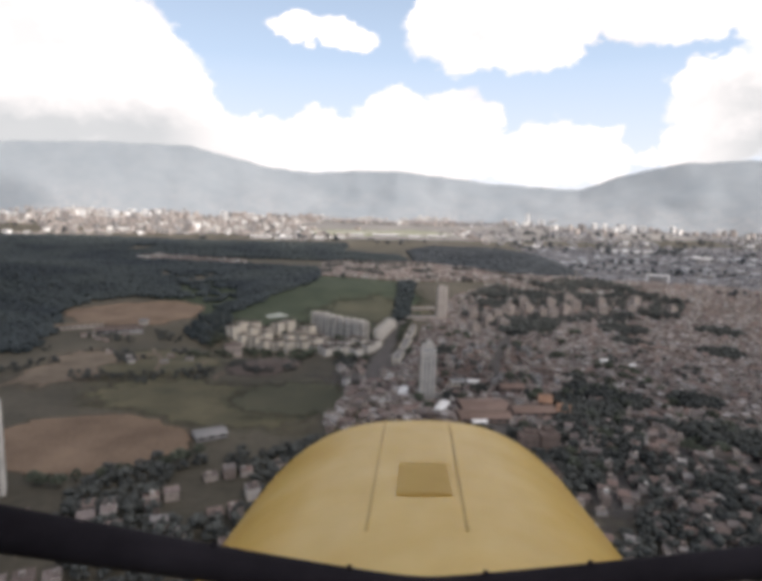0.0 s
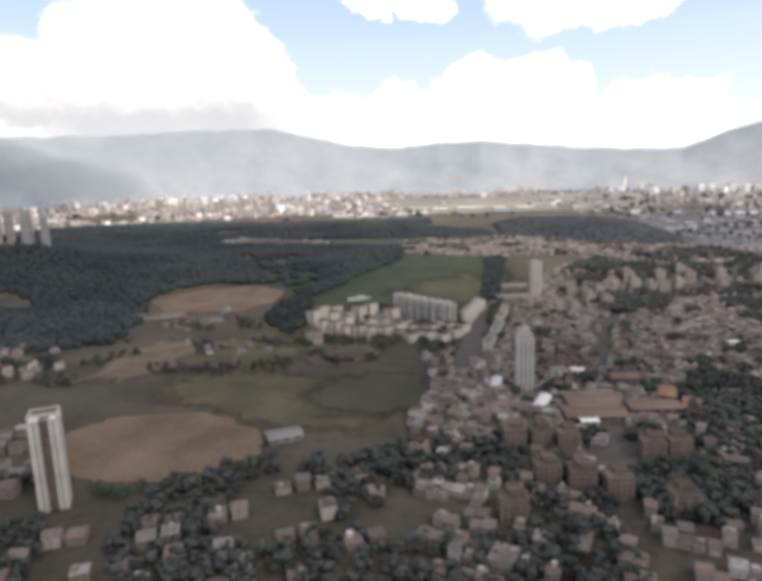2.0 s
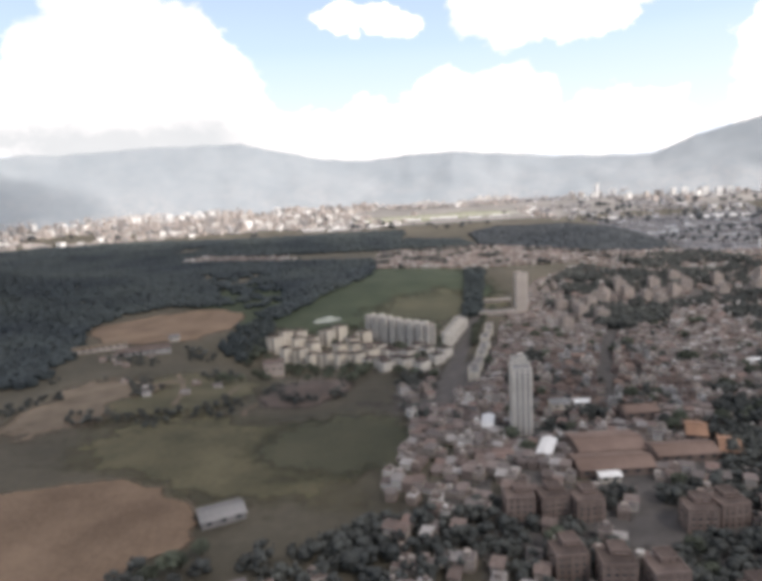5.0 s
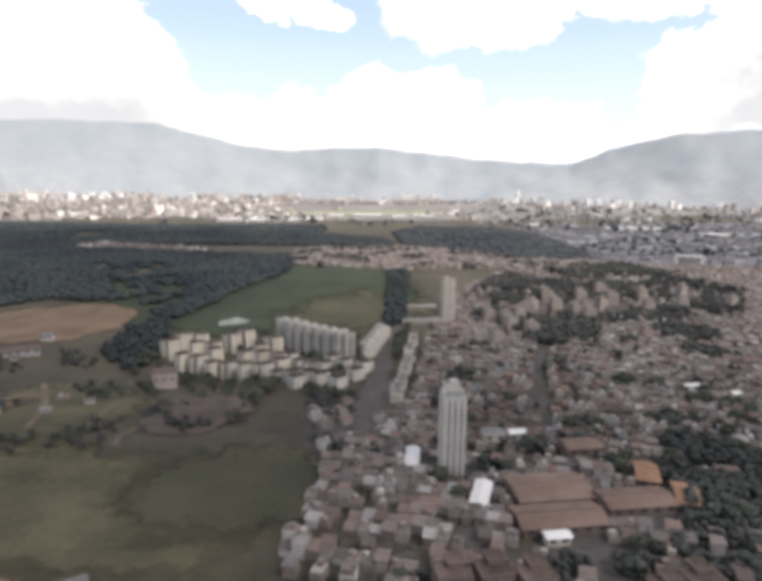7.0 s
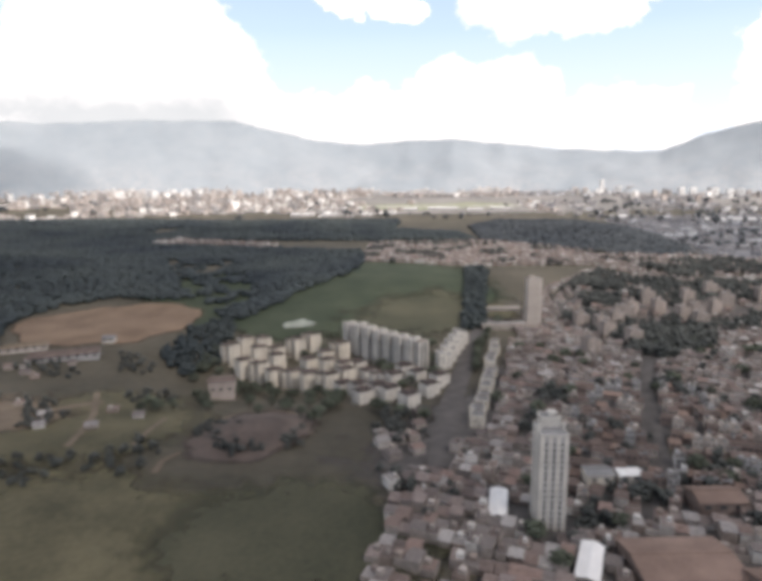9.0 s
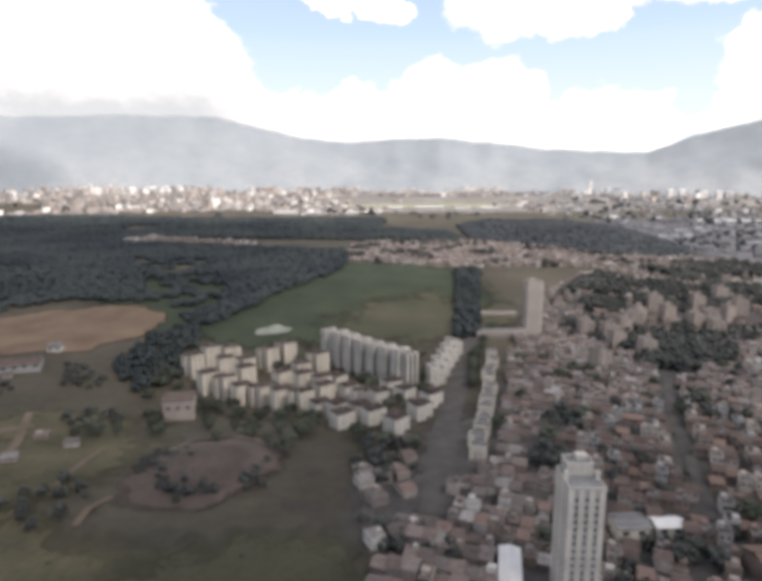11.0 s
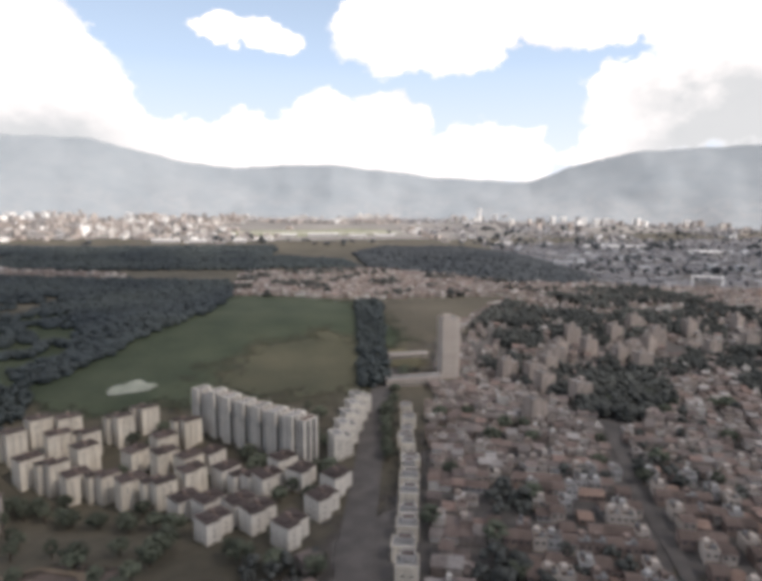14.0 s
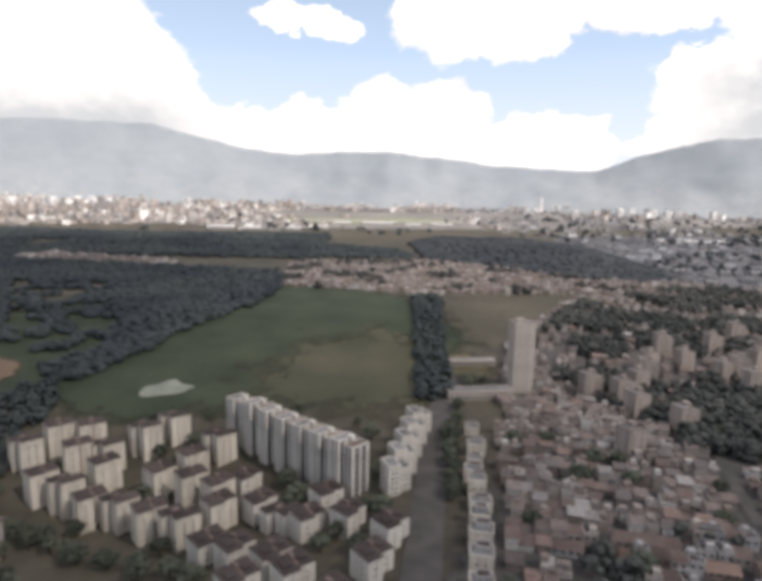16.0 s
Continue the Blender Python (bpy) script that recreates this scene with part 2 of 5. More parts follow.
M_ROOFWHITE = material("white_roof_sheet", (0.62, 0.62, 0.61), (0.8, 0.8, 0.79), 0.1, 1.0, rough=0.6)
M_GLASS = material("dark_glazing", (0.035, 0.04, 0.045), (0.09, 0.095, 0.1), 0.3, 1.0, rough=0.25, bump=0.0)
M_BARK = material("bark", (0.05, 0.035, 0.025), (0.11, 0.08, 0.06), 0.8, 5.0)
M_LEAF = material("foliage", (0.038, 0.048, 0.036), (0.088, 0.098, 0.072), 0.25, 1.6, vary="object", spread=0.35, bump=0.5)
# the bluish cast puts some of the haze over the woods into the colour
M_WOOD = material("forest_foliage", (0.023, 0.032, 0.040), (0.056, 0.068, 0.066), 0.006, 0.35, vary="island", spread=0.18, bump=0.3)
# bluer than M_LEAF, with a little haze mixed in
M_GROVE = material("grove_foliage", (0.04, 0.045, 0.045), (0.084, 0.09, 0.083), 0.02, 0.7, vary="island", spread=0.3, bump=0.4)
# M_WOOD lightened and blued: haze over distant trees painted into the foliage
M_HAZEWOOD = material("far_hill_foliage", (0.035, 0.043, 0.051), (0.063, 0.071, 0.075), 0.006, 0.3, vary="island", spread=0.15, bump=0.2)
M_HOUSEWALL = palette("house_walls", [(0.282, 0.251, 0.230), (0.371, 0.333, 0.305), (0.199, 0.164, 0.147), (0.246, 0.202, 0.176), (0.437, 0.409, 0.379), (0.305, 0.268, 0.241), (0.237, 0.209, 0.193), (0.334, 0.291, 0.263), (0.526, 0.510, 0.482)])
M_HOUSEROOF = palette("house_roofs", [(0.146, 0.115, 0.104), (0.190, 0.149, 0.133), (0.125, 0.105, 0.100), (0.224, 0.188, 0.176), (0.166, 0.148, 0.141), (0.220, 0.160, 0.140), (0.246, 0.230, 0.224), (0.172, 0.131, 0.116), (0.131, 0.109, 0.102), (0.153, 0.136, 0.130), (0.202, 0.166, 0.153), (0.336, 0.319, 0.308)])
# far walls are paler and greyer than near ones, haze included
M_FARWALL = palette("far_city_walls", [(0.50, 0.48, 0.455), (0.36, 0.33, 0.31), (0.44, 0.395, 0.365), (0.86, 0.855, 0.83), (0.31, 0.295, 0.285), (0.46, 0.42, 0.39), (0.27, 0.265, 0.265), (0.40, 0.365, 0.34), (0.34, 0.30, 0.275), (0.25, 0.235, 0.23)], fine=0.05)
# walls greyed and blued: aerial haze put into the palette
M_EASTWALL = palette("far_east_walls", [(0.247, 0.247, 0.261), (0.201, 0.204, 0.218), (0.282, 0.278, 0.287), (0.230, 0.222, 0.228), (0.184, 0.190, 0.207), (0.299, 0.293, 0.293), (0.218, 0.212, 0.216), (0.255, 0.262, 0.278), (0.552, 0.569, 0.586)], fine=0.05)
# pale houses on the slopes, with haze mixed into their wall colours
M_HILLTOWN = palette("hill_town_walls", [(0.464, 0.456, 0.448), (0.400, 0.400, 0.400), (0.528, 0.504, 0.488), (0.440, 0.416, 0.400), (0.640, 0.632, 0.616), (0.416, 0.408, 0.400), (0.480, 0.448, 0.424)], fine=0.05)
# roof colours carry the same painted haze as the eastern walls
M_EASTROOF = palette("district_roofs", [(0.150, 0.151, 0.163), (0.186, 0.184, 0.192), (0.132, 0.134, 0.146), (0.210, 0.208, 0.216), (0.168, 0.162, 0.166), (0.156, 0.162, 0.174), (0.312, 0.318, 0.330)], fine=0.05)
# roofs lightened beyond the near ones to include the far haze
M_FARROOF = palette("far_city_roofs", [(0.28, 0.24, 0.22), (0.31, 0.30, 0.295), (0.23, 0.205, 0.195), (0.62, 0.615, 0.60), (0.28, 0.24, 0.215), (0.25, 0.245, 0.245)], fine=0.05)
M_YELLOW = material("yellow_paint", (0.76, 0.54, 0.15), (0.86, 0.67, 0.27), 2.2, 9.0, rough=0.24, bump=0.02)
M_YELLOWDARK = material("faded_yellow_paint", (0.60, 0.43, 0.13), (0.68, 0.50, 0.17), 2.0, 12.0, rough=0.5, bump=0.02)
M_SEAM = material("seam_shadow_paint", (0.36, 0.25, 0.075), (0.44, 0.31, 0.10), 2.0, 12.0, rough=0.6, bump=0.02)
M_BLACK = material("black_rubber_trim", (0.008, 0.007, 0.009), (0.02, 0.018, 0.022), 3.0, 20.0, rough=0.8, bump=0.05)
M_YELLOW.node_tree.nodes["Principled BSDF"].inputs["Specular IOR Level"].default_value = 0.5
M_BLACK.node_tree.nodes["Principled BSDF"].inputs["Specular IOR Level"].default_value = 0.05


# ---- helpers for meshes ----
def box(bm, x0, x1, y0, y1, z0, z1):
    v = [bm.verts.new((x, y, z)) for z in (z0, z1) for x, y in ((x0, y0), (x1, y0), (x1, y1), (x0, y1))]
    for f in ((3, 2, 1, 0), (4, 5, 6, 7), (0, 1, 5, 4), (1, 2, 6, 5), (2, 3, 7, 6), (3, 0, 4, 7)):
        bm.faces.new([v[i] for i in f])
    return v


def part(name, bm, mat, parent, label=""):
    me = bpy.data.meshes.new(name)
    bm.to_mesh(me)
    bm.free()
    me.materials.append(mat)
    ob = new(name, me)
    ob.parent = parent
    if label:
        tagged(ob, label)
    return ob


def thing(name, m, label, category, group="", kind=""):
    ob = new(name)
    ob.matrix_world = m
    return tagged(ob, label, category, group, kind)


def mesh_object(name, verts, faces, mats, slots=None, smooth=False):
    me = bpy.data.meshes.new(name)
    me.from_pydata(verts, [], faces)
    for m in mats:
        me.materials.append(m)
    if slots is not None:
        me.polygons.foreach_set("material_index", np.asarray(slots, dtype=np.int32))
    if smooth:
        me.polygons.foreach_set("use_smooth", np.ones(len(faces), dtype=bool))
    me.update()
    return new(name, me)


def smoothstep(a, b, x):
    k = min(1.0, max(0.0, (x - a) / (b - a)))
    return k * k * (3 - 2 * k)


def ground_z(x, y):
    """Height of the land: level by the river, a hollow under the housing estate, rising towards the head of the valley."""
    z = 18 * smoothstep(960, 1250, y) + float(np.interp(y, [1800, 2500, 3000, 4000, 4900], [0, 8, 25, 57, 86]))
    z -= 10 * math.exp(-((x - 85) / 75) ** 2 - ((y - 612) / 80) ** 2)
    z -= 26 * math.exp(-((x + 150) / 130) ** 2 - ((y - 830) / 95) ** 2)
    z += 20 * math.exp(-((x - 420) / 150) ** 2 - ((y - 1850) / 330) ** 2)
    z += 14 * smoothstep(700, 1600, -x) * smoothstep(1400, 2300, y)
    z += 72 * math.exp(-((x + 1010) / 270) ** 2 - ((y - 1190) / 260) ** 2)
    return z


def at(x, y, turn=0, up=0.0):
    return pose(x, y, ground_z(x, y) + up, 0, 0, turn)


def inside(x, y, poly):
    hit = False
    for i in range(len(poly)):
        (x0, y0), (x1, y1) = poly[i - 1], poly[i]
        if (y0 > y) != (y1 > y) and x < (x1 - x0) * (y - y0) / (y1 - y0) + x0:
            hit = not hit
    return hit


# ---- large structure: land and mountains ----
def build_ground():
    xs = np.unique(np.concatenate([np.arange(-640, 641, 16), np.arange(-1600, 1601, 80), np.arange(-4800, 4801, 200)]))
    ys = np.unique(np.concatenate([np.arange(300, 1500, 16), np.arange(1500, 2600, 60), np.arange(-4600, 4960, 200)]))
    verts = [(x, y, ground_z(x, y)) for y in ys for x in xs]
    nx = len(xs)
    faces = [(j * nx + i, j * nx + i + 1, (j + 1) * nx + i + 1, (j + 1) * nx + i) for j in range(len(ys) - 1) for i in range(nx - 1)]
    ob = mesh_object("ground", verts, faces, [M_GROUND], smooth=True)
    tagged(ob, "dull brown and grey scrubby valley floor", "ground", kind="structure")


CREST = [(-180, 4.2), (-120, 5.0), (-70, 4.6), (-42, 4.4), (-30, 4.7), (-23, 5.1), (-16, 5.1), (-12.5, 4.35), (-9, 3.55), (-5, 3.1), (-1, 3.4),
         (3, 3.45), (7, 3.1), (12, 2.5), (17, 2.15), (20.3, 2.05), (23.5, 3.3), (26, 3.9), (29, 4.4), (34, 4.65), (40, 4.8), (70, 5.2), (120, 4.6), (180, 4.2)]


def slope_point(a, k):
    """A point of the ranges at azimuth a, k of the way from foot to crest."""
    el = float(np.interp(a, [c[0] for c in CREST], [c[1] for c in CREST]))
    top = 170 + 4700 * math.tan(radians(el))
    sa, ca = math.sin(radians(a)), math.cos(radians(a))
    spur = noise.fractal(Vector((sa * 9, ca * 9, k * 1.6)), 1.2, 2.0, 4)
    r = 3950 + 830 * k + spur * 110 * (1 - k * 0.6)
    h = 40 + (top - 40) * (k ** 1.15) + noise.fractal(Vector((sa * 30, ca * 30, k * 3 + 9)), 1.0, 2.0, 4) * (16 if k < 0.99 else 12)
    return sa * r, 60 + ca * r, h


def build_mountains():
    """A ring of ranges round the valley, with spurs and gullies; their haze is mixed into the material's colour."""
    verts, faces = [], []
    azs, rows = np.arange(-180, 180.01, 0.5), 28
    for a in azs:
        for j in range(rows + 1):
            verts.append(slope_point(a, j / rows))
    for i in range(len(azs) - 1):
        for j in range(rows):
            p = i * (rows + 1) + j
            faces.append((p, p + rows + 1, p + rows + 2, p + 1))
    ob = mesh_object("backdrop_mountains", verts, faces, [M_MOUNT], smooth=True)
    tagged(ob, "hazy blue-grey mountain ranges round the valley", "mountains", kind="structure")


def build_cloud(cx, cy, rx, ry, label, north=(-900, -200, 1.35, 0.45), soft=6.0, base_z=2600):
    """A flat-based cumulus high out of view, placed so that its shade falls on chosen land. north: it thins from the
    one y to the other; soft: how fast it thickens from its rim.
    """
    verts, faces, body, nx, ny = [], [], [], 44, 40
    for side in (0, 1):
        for j in range(ny + 1):
            for i in range(nx + 1):
                u, v = i / nx * 2 - 1, j / ny * 2 - 1
                edge = max(0.0, 1 - (u * u) ** 1.6 - (v * v) ** 1.6)
                heap = noise.fractal(Vector((u * 3, v * 3, 1.5)), 1.0, 2.0, 4)
                z = (160 + 140 * heap) * math.sqrt(edge) if side else -25 * math.sqrt(edge)
                verts.append((cx + u * rx * (1 + 0.06 * heap), cy + v * ry * (1 + 0.06 * heap), base_z + z))
                body.append(min(1.0, edge * soft))
    base = (nx + 1) * (ny + 1)
    for s in (0, 1):
        for j in range(ny):
            for i in range(nx):
                p = s * base + j * (nx + 1) + i
                faces.append((p, p + 1, p + nx + 2, p + nx + 1) if s else (p, p + nx + 1, p + nx + 2, p + 1))
    m = bpy.data.materials.new("cloud")
    m.use_nodes = True
    n, l = m.node_tree.nodes, m.node_tree.links
    b = n["Principled BSDF"]
    b.inputs["Base Color"].default_value, b.inputs["Roughness"].default_value = (0.9, 0.9, 0.9, 1), 1.0
    clear, mix = n.new("ShaderNodeBsdfTransparent"), n.new("ShaderNodeMixShader")
    t, tc = n.new("ShaderNodeTexNoise"), n.new("ShaderNodeTexCoord")
    t.inputs["Scale"].default_value, t.inputs["Detail"].default_value = 0.004, 4
    l.new(tc.outputs["Object"], t.inputs[0])
    mr = n.new("ShaderNodeMapRange")
    mr.inputs[1].default_value, mr.inputs[2].default_value, mr.inputs[3].default_value, mr.inputs[4].default_value = 0.3, 0.7, 0.55, 0.3
    l.new(t.outputs[0], mr.inputs[0])
    sep, south, thick = n.new("ShaderNodeSeparateXYZ"), n.new("ShaderNodeMapRange"), n.new("ShaderNodeMath")
    l.new(tc.outputs["Object"], sep.inputs[0])
    south.inputs[1].default_value, south.inputs[2].default_value, south.inputs[3].default_value, south.inputs[4].default_value = north
    l.new(sep.outputs[1], south.inputs[0])
    thick.operation = "MULTIPLY"
    l.new(mr.outputs[0], thick.inputs[0])
    l.new(south.outputs[0], thick.inputs[1])
    rim, frayed = n.new("ShaderNodeAttribute"), n.new("ShaderNodeMath")
    rim.attribute_name, frayed.operation = "body", "MULTIPLY"
    l.new(thick.outputs[0], frayed.inputs[0])
    l.new(rim.outputs["Fac"], frayed.inputs[1])
    l.new(frayed.outputs[0], mix.inputs[0])
    l.new(clear.outputs[0], mix.inputs[1])
    l.new(b.outputs[0], mix.inputs[2])
    l.new(mix.outputs[0], n["Material Output"].inputs[0])
    ob = mesh_object("cloud", verts, faces, [m], smooth=True)
    ob.data.attributes.new("body", "FLOAT", "POINT").data.foreach_set("value", body)
    tagged(ob, label, "cloud", kind="structure")


def thinning(mat):
    """A copy of a ground cover that thins out raggedly towards its rim, by the mesh's cover attribute."""
    m = mat.copy()
    m.name = "thinning_" + mat.name
    n, l = m.node_tree.nodes, m.node_tree.links
    cover, tc, t = n.new("ShaderNodeAttribute"), n.new("ShaderNodeTexCoord"), n.new("ShaderNodeTexNoise")
    cover.attribute_name = "cover"
    t.inputs["Scale"].default_value, t.inputs["Detail"].default_value, t.inputs["Roughness"].default_value = 0.045, 6, 0.65
    l.new(tc.outputs["Object"], t.inputs[0])
    add, mr = n.new("ShaderNodeMath"), n.new("ShaderNodeMapRange")
    add.operation = "MULTIPLY_ADD"
    l.new(t.outputs[0], add.inputs[0])
    add.inputs[1].default_value = 1.1
    l.new(cover.outputs["Fac"], add.inputs[2])
    mr.inputs[1].default_value, mr.inputs[2].default_value = 0.72, 1.05
    l.new(add.outputs[0], mr.inputs[0])
    clear, mix = n.new("ShaderNodeBsdfTransparent"), n.new("ShaderNodeMixShader")
    l.new(mr.outputs[0], mix.inputs[0])
    l.new(clear.outputs[0], mix.inputs[1])
    l.new(n["Principled BSDF"].outputs[0], mix.inputs[2])
    l.new(mix.outputs[0], n["Material Output"].inputs[0])
    return m


THINNING = {}


def patch(name, cx, cy, radii, mat, label, category, up=0.5, turn=0.0, kind="structure", rim=0.35):
    """A sheet of one kind of ground, with an uneven outline given by radii at even turns round its centre; it thins out over the outer share rim."""
    k, rings = 144, 12
    verts, faces, cover = [(cx, cy, ground_z(cx, cy) + up)], [], [1.0]
    for j in range(1, rings + 1):
        for i in range(k):
            q = i / k * len(radii)
            i0, f = int(q) % len(radii), q - int(q)
            f = f * f * (3 - 2 * f)
            r = radii[i0] * (1 - f) + radii[(i0 + 1) % len(radii)] * f
            a = radians(turn) + 2 * math.pi * i / k
            r *= (j / rings) * (1 + rim * 0.4) * (1 + 0.11 * noise.fractal(Vector((math.cos(a) * 2.5, math.sin(a) * 2.5, cx)), 0.8, 2.0, 5))
            x, y = cx + math.cos(a) * r, cy + math.sin(a) * r
            verts.append((x, y, ground_z(x, y) + up))
            cover.append(min(1.0, (1 - j / rings) / rim))
    for i in range(k):
        faces.append((0, 1 + i, 1 + (i + 1) % k))
        for j in range(rings - 1):
            a, b = 1 + j * k + i, 1 + j * k + (i + 1) % k
            faces.append((a, a + k, b + k, b))
    if mat.name not in THINNING:
        THINNING[mat.name] = thinning(mat)
    ob = mesh_object(name, verts, faces, [THINNING[mat.name]], smooth=True)
    ob.data.attributes.new("cover", "FLOAT", "POINT").data.foreach_set("value", cover)
    return tagged(ob, label, category, kind=kind)


def ribbon(name, pts, width, mat, label, category, up=0.7):
    """A road or path along a line of points."""
    line = []
    for (x0, y0), (x1, y1) in zip(pts, pts[1:]):
        k = max(2, int(math.hypot(x1 - x0, y1 - y0) / 8))
        line += [(x0 + (x1 - x0) * i / k, y0 + (y1 - y0) * i / k) for i in range(k)]
    line.append(pts[-1])
    verts, faces = [], []
    for i, (x, y) in enumerate(line):
        (xa, ya), (xb, yb) = line[max(0, i - 1)], line[min(len(line) - 1, i + 1)]
        d = math.hypot(xb - xa, yb - ya)
        nx, ny = -(yb - ya) / d * width / 2, (xb - xa) / d * width / 2
        verts += [(x + nx, y + ny, ground_z(x + nx, y + ny) + up), (x - nx, y - ny, ground_z(x - nx, y - ny) + up)]
        if i:
            faces.append((2 * i - 2, 2 * i - 1, 2 * i + 1, 2 * i))
    return tagged(mesh_object(name, verts, faces, [mat], smooth=True), label, category, kind="structure")


build_ground()
build_mountains()
# stands out of view towards the sun; its shade covers the near valley
build_cloud(2640, -900, 2260, 1880, "broad thin grey cumulus cloud, out of view, that shades the near valley")
# two more unseen clouds, added to darken the western range and woods
build_cloud(-1150, 1900, 1150, 800, "unseen grey cumulus cloud added to shade the western range", (1500, 2500, 0.95, 0.95), 1.0)
build_cloud(1290, -150, 900, 850, "unseen thin grey cumulus cloud added to shade the western woods", (-900, 600, 0.8, 0.8), 1.2, 3050)
patch("park", -100, 1110, [220, 230, 260, 290, 300, 290, 270, 230, 190, 170, 150, 180], M_GRASS, "wide dull green parkland under trees", "park", up=0.25)
patch("town_ground", 330, 800, [480, 480, 470, 420, 315, 222, 262, 380, 470, 480, 470, 470], M_ASPHALT, "grey paved ground between the houses", "ground", up=0.2)
patch("golf_lawn", 30, 1030, [50, 55, 80, 110, 100, 90, 110, 120, 95, 100, 80, 55], M_WORN, "mown green lawn of a park between trees", "lawn", rim=0.85)
patch("meadow", -150, 545, [135, 105, 60, 60, 105, 130, 110, 60, 50, 60, 75, 110], M_ROUGH, "rough dull green meadow beside the sports ground", "meadow", up=0.45, rim=0.85)
patch("meadow", -235, 690, [80, 90, 100, 90, 85, 105, 90, 75, 80, 75], M_ROUGH, "rough olive meadow with worn paths", "meadow", up=0.4, rim=0.85)
patch("lawn", -60, 560, [70, 60, 55, 60, 70, 60, 50, 60], M_WORN, "dull green grass strip below the estate", "lawn", up=0.6, rim=0.85)
patch("earth_field", -205, 448, [72, 66, 58, 60, 66, 82, 95, 74, 56, 52, 56, 66], M_EARTH, "red-brown bare earth sports field", "field", up=0.7, rim=0.16)
patch("earth_field", -362, 978, [94, 100, 94, 84, 98, 118, 100, 92, 84, 84], M_EARTH, "reddish brown bare earth field on a rise", "field", up=0.7, rim=0.16)
patch("earth_bank", -318, 665, [74, 80, 62, 32, 56, 86, 62, 28], M_SAND, "worn pale brown earth bank", "bank", up=0.8, turn=38, rim=0.8)
mound = patch("mound", -108, 684, [38, 42, 50, 56, 50, 42, 40, 46, 54, 48, 40, 38], M_BROWN, "low round brown scrub mound below the estate", "mound", up=0.6, rim=0.5)
for v in mound.data.vertices:
    q = min(1.0, math.hypot(v.co.x + 108, v.co.y - 684) / 44)
    v.co.z += 7.0 * (1 - q * q) ** 1.5 + 0.8 * noise.noise(v.co * 0.15) * (1 - q)
ribbon("path", [(-146, 672), (-144, 700), (-136, 726), (-116, 739), (-94, 727), (-78, 700), (-70, 676)], 4, M_SAND, "pale curved path round the mound", "path", up=1.2)
patch("pond", -139, 988, [20, 13, 17, 11, 18, 22, 12, 15], M_WATER, "pale green pond in the park lawn", "pond", up=0.8, rim=0.16)
patch("clearing", 100, 1035, [26, 30, 40, 34, 24, 30, 38, 30], M_ROUGH, "brownish worn grass beside the tower", "lawn", up=0.7, rim=0.85)
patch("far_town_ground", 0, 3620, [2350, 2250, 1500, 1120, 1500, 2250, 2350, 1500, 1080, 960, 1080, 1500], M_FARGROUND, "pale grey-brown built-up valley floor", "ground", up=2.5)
patch("district_ground", 1300, 1850, [1300, 1150, 900, 700, 720, 800, 760, 820, 800, 800, 900, 1150], M_DISTRICT, "built-up floor of the valley district, greyed for haze", "ground", up=0.35)
patch("airfield", 120, 3020, [330, 260, 120, 160, 420, 300, 130, 150], M_PALEGRASS, "long pale green strip of an airfield", "field", up=4.0, rim=0.16)
ribbon("runway", [(-230, 2985), (120, 2975), (470, 2990)], 34, M_CONCRETE, "long pale concrete runway on the airfield", "runway", up=5.0)
ribbon("road", [(16, 640), (24, 720), (42, 815), (58, 905), (70, 950), (92, 1010)], 17, M_ASPHALT, "dark asphalt street along the housing estate", "road")
ribbon("road", [(600, 1160), (722, 1421), (800, 1580), (960, 1880)], 34, M_ASPHALT, "wide grey motorway through the valley district", "road", up=0.9)
ribbon("road", [(150, 640), (177, 740), (193, 785), (220, 857), (262, 960)], 7, M_ASPHALT, "narrow asphalt street between house rows", "road")
ribbon("path", [(-269, 767), (-240, 710), (-229, 675), (-225, 650)], 5, M_SAND, "pale trodden earth path", "path", up=1.0)
ribbon("path", [(-184, 708), (-184, 680), (-183, 655)], 4, M_SAND, "pale trodden earth path", "path", up=1.0)
ribbon("path", [(-152, 618), (-154, 632), (-148, 645)], 4, M_SAND, "pale trodden earth path", "path", up=1.0)
ribbon("path", [(-365, 570), (-325, 631), (-290, 699), (-250, 742)], 9, M_SAND, "wide pale earth track", "path", up=1.1)


# ---- buildings ----
MESHES = {}


def shared(key, parent, name, mat, build, place=(0, 0, 0), turn=0.0):
    """A part that shares its mesh with all parts of the same key."""
    if key not in MESHES:
        bm = bmesh.new()
        build(bm)
        me = bpy.data.meshes.new(name)
        bm.to_mesh(me)
        bm.free()
        me.materials.append(mat)
        MESHES[key] = me
    ob = new(name, MESHES[key])
    ob.parent = parent
    ob.location = place
    ob.rotation_euler = (0, 0, radians(turn))
    return ob


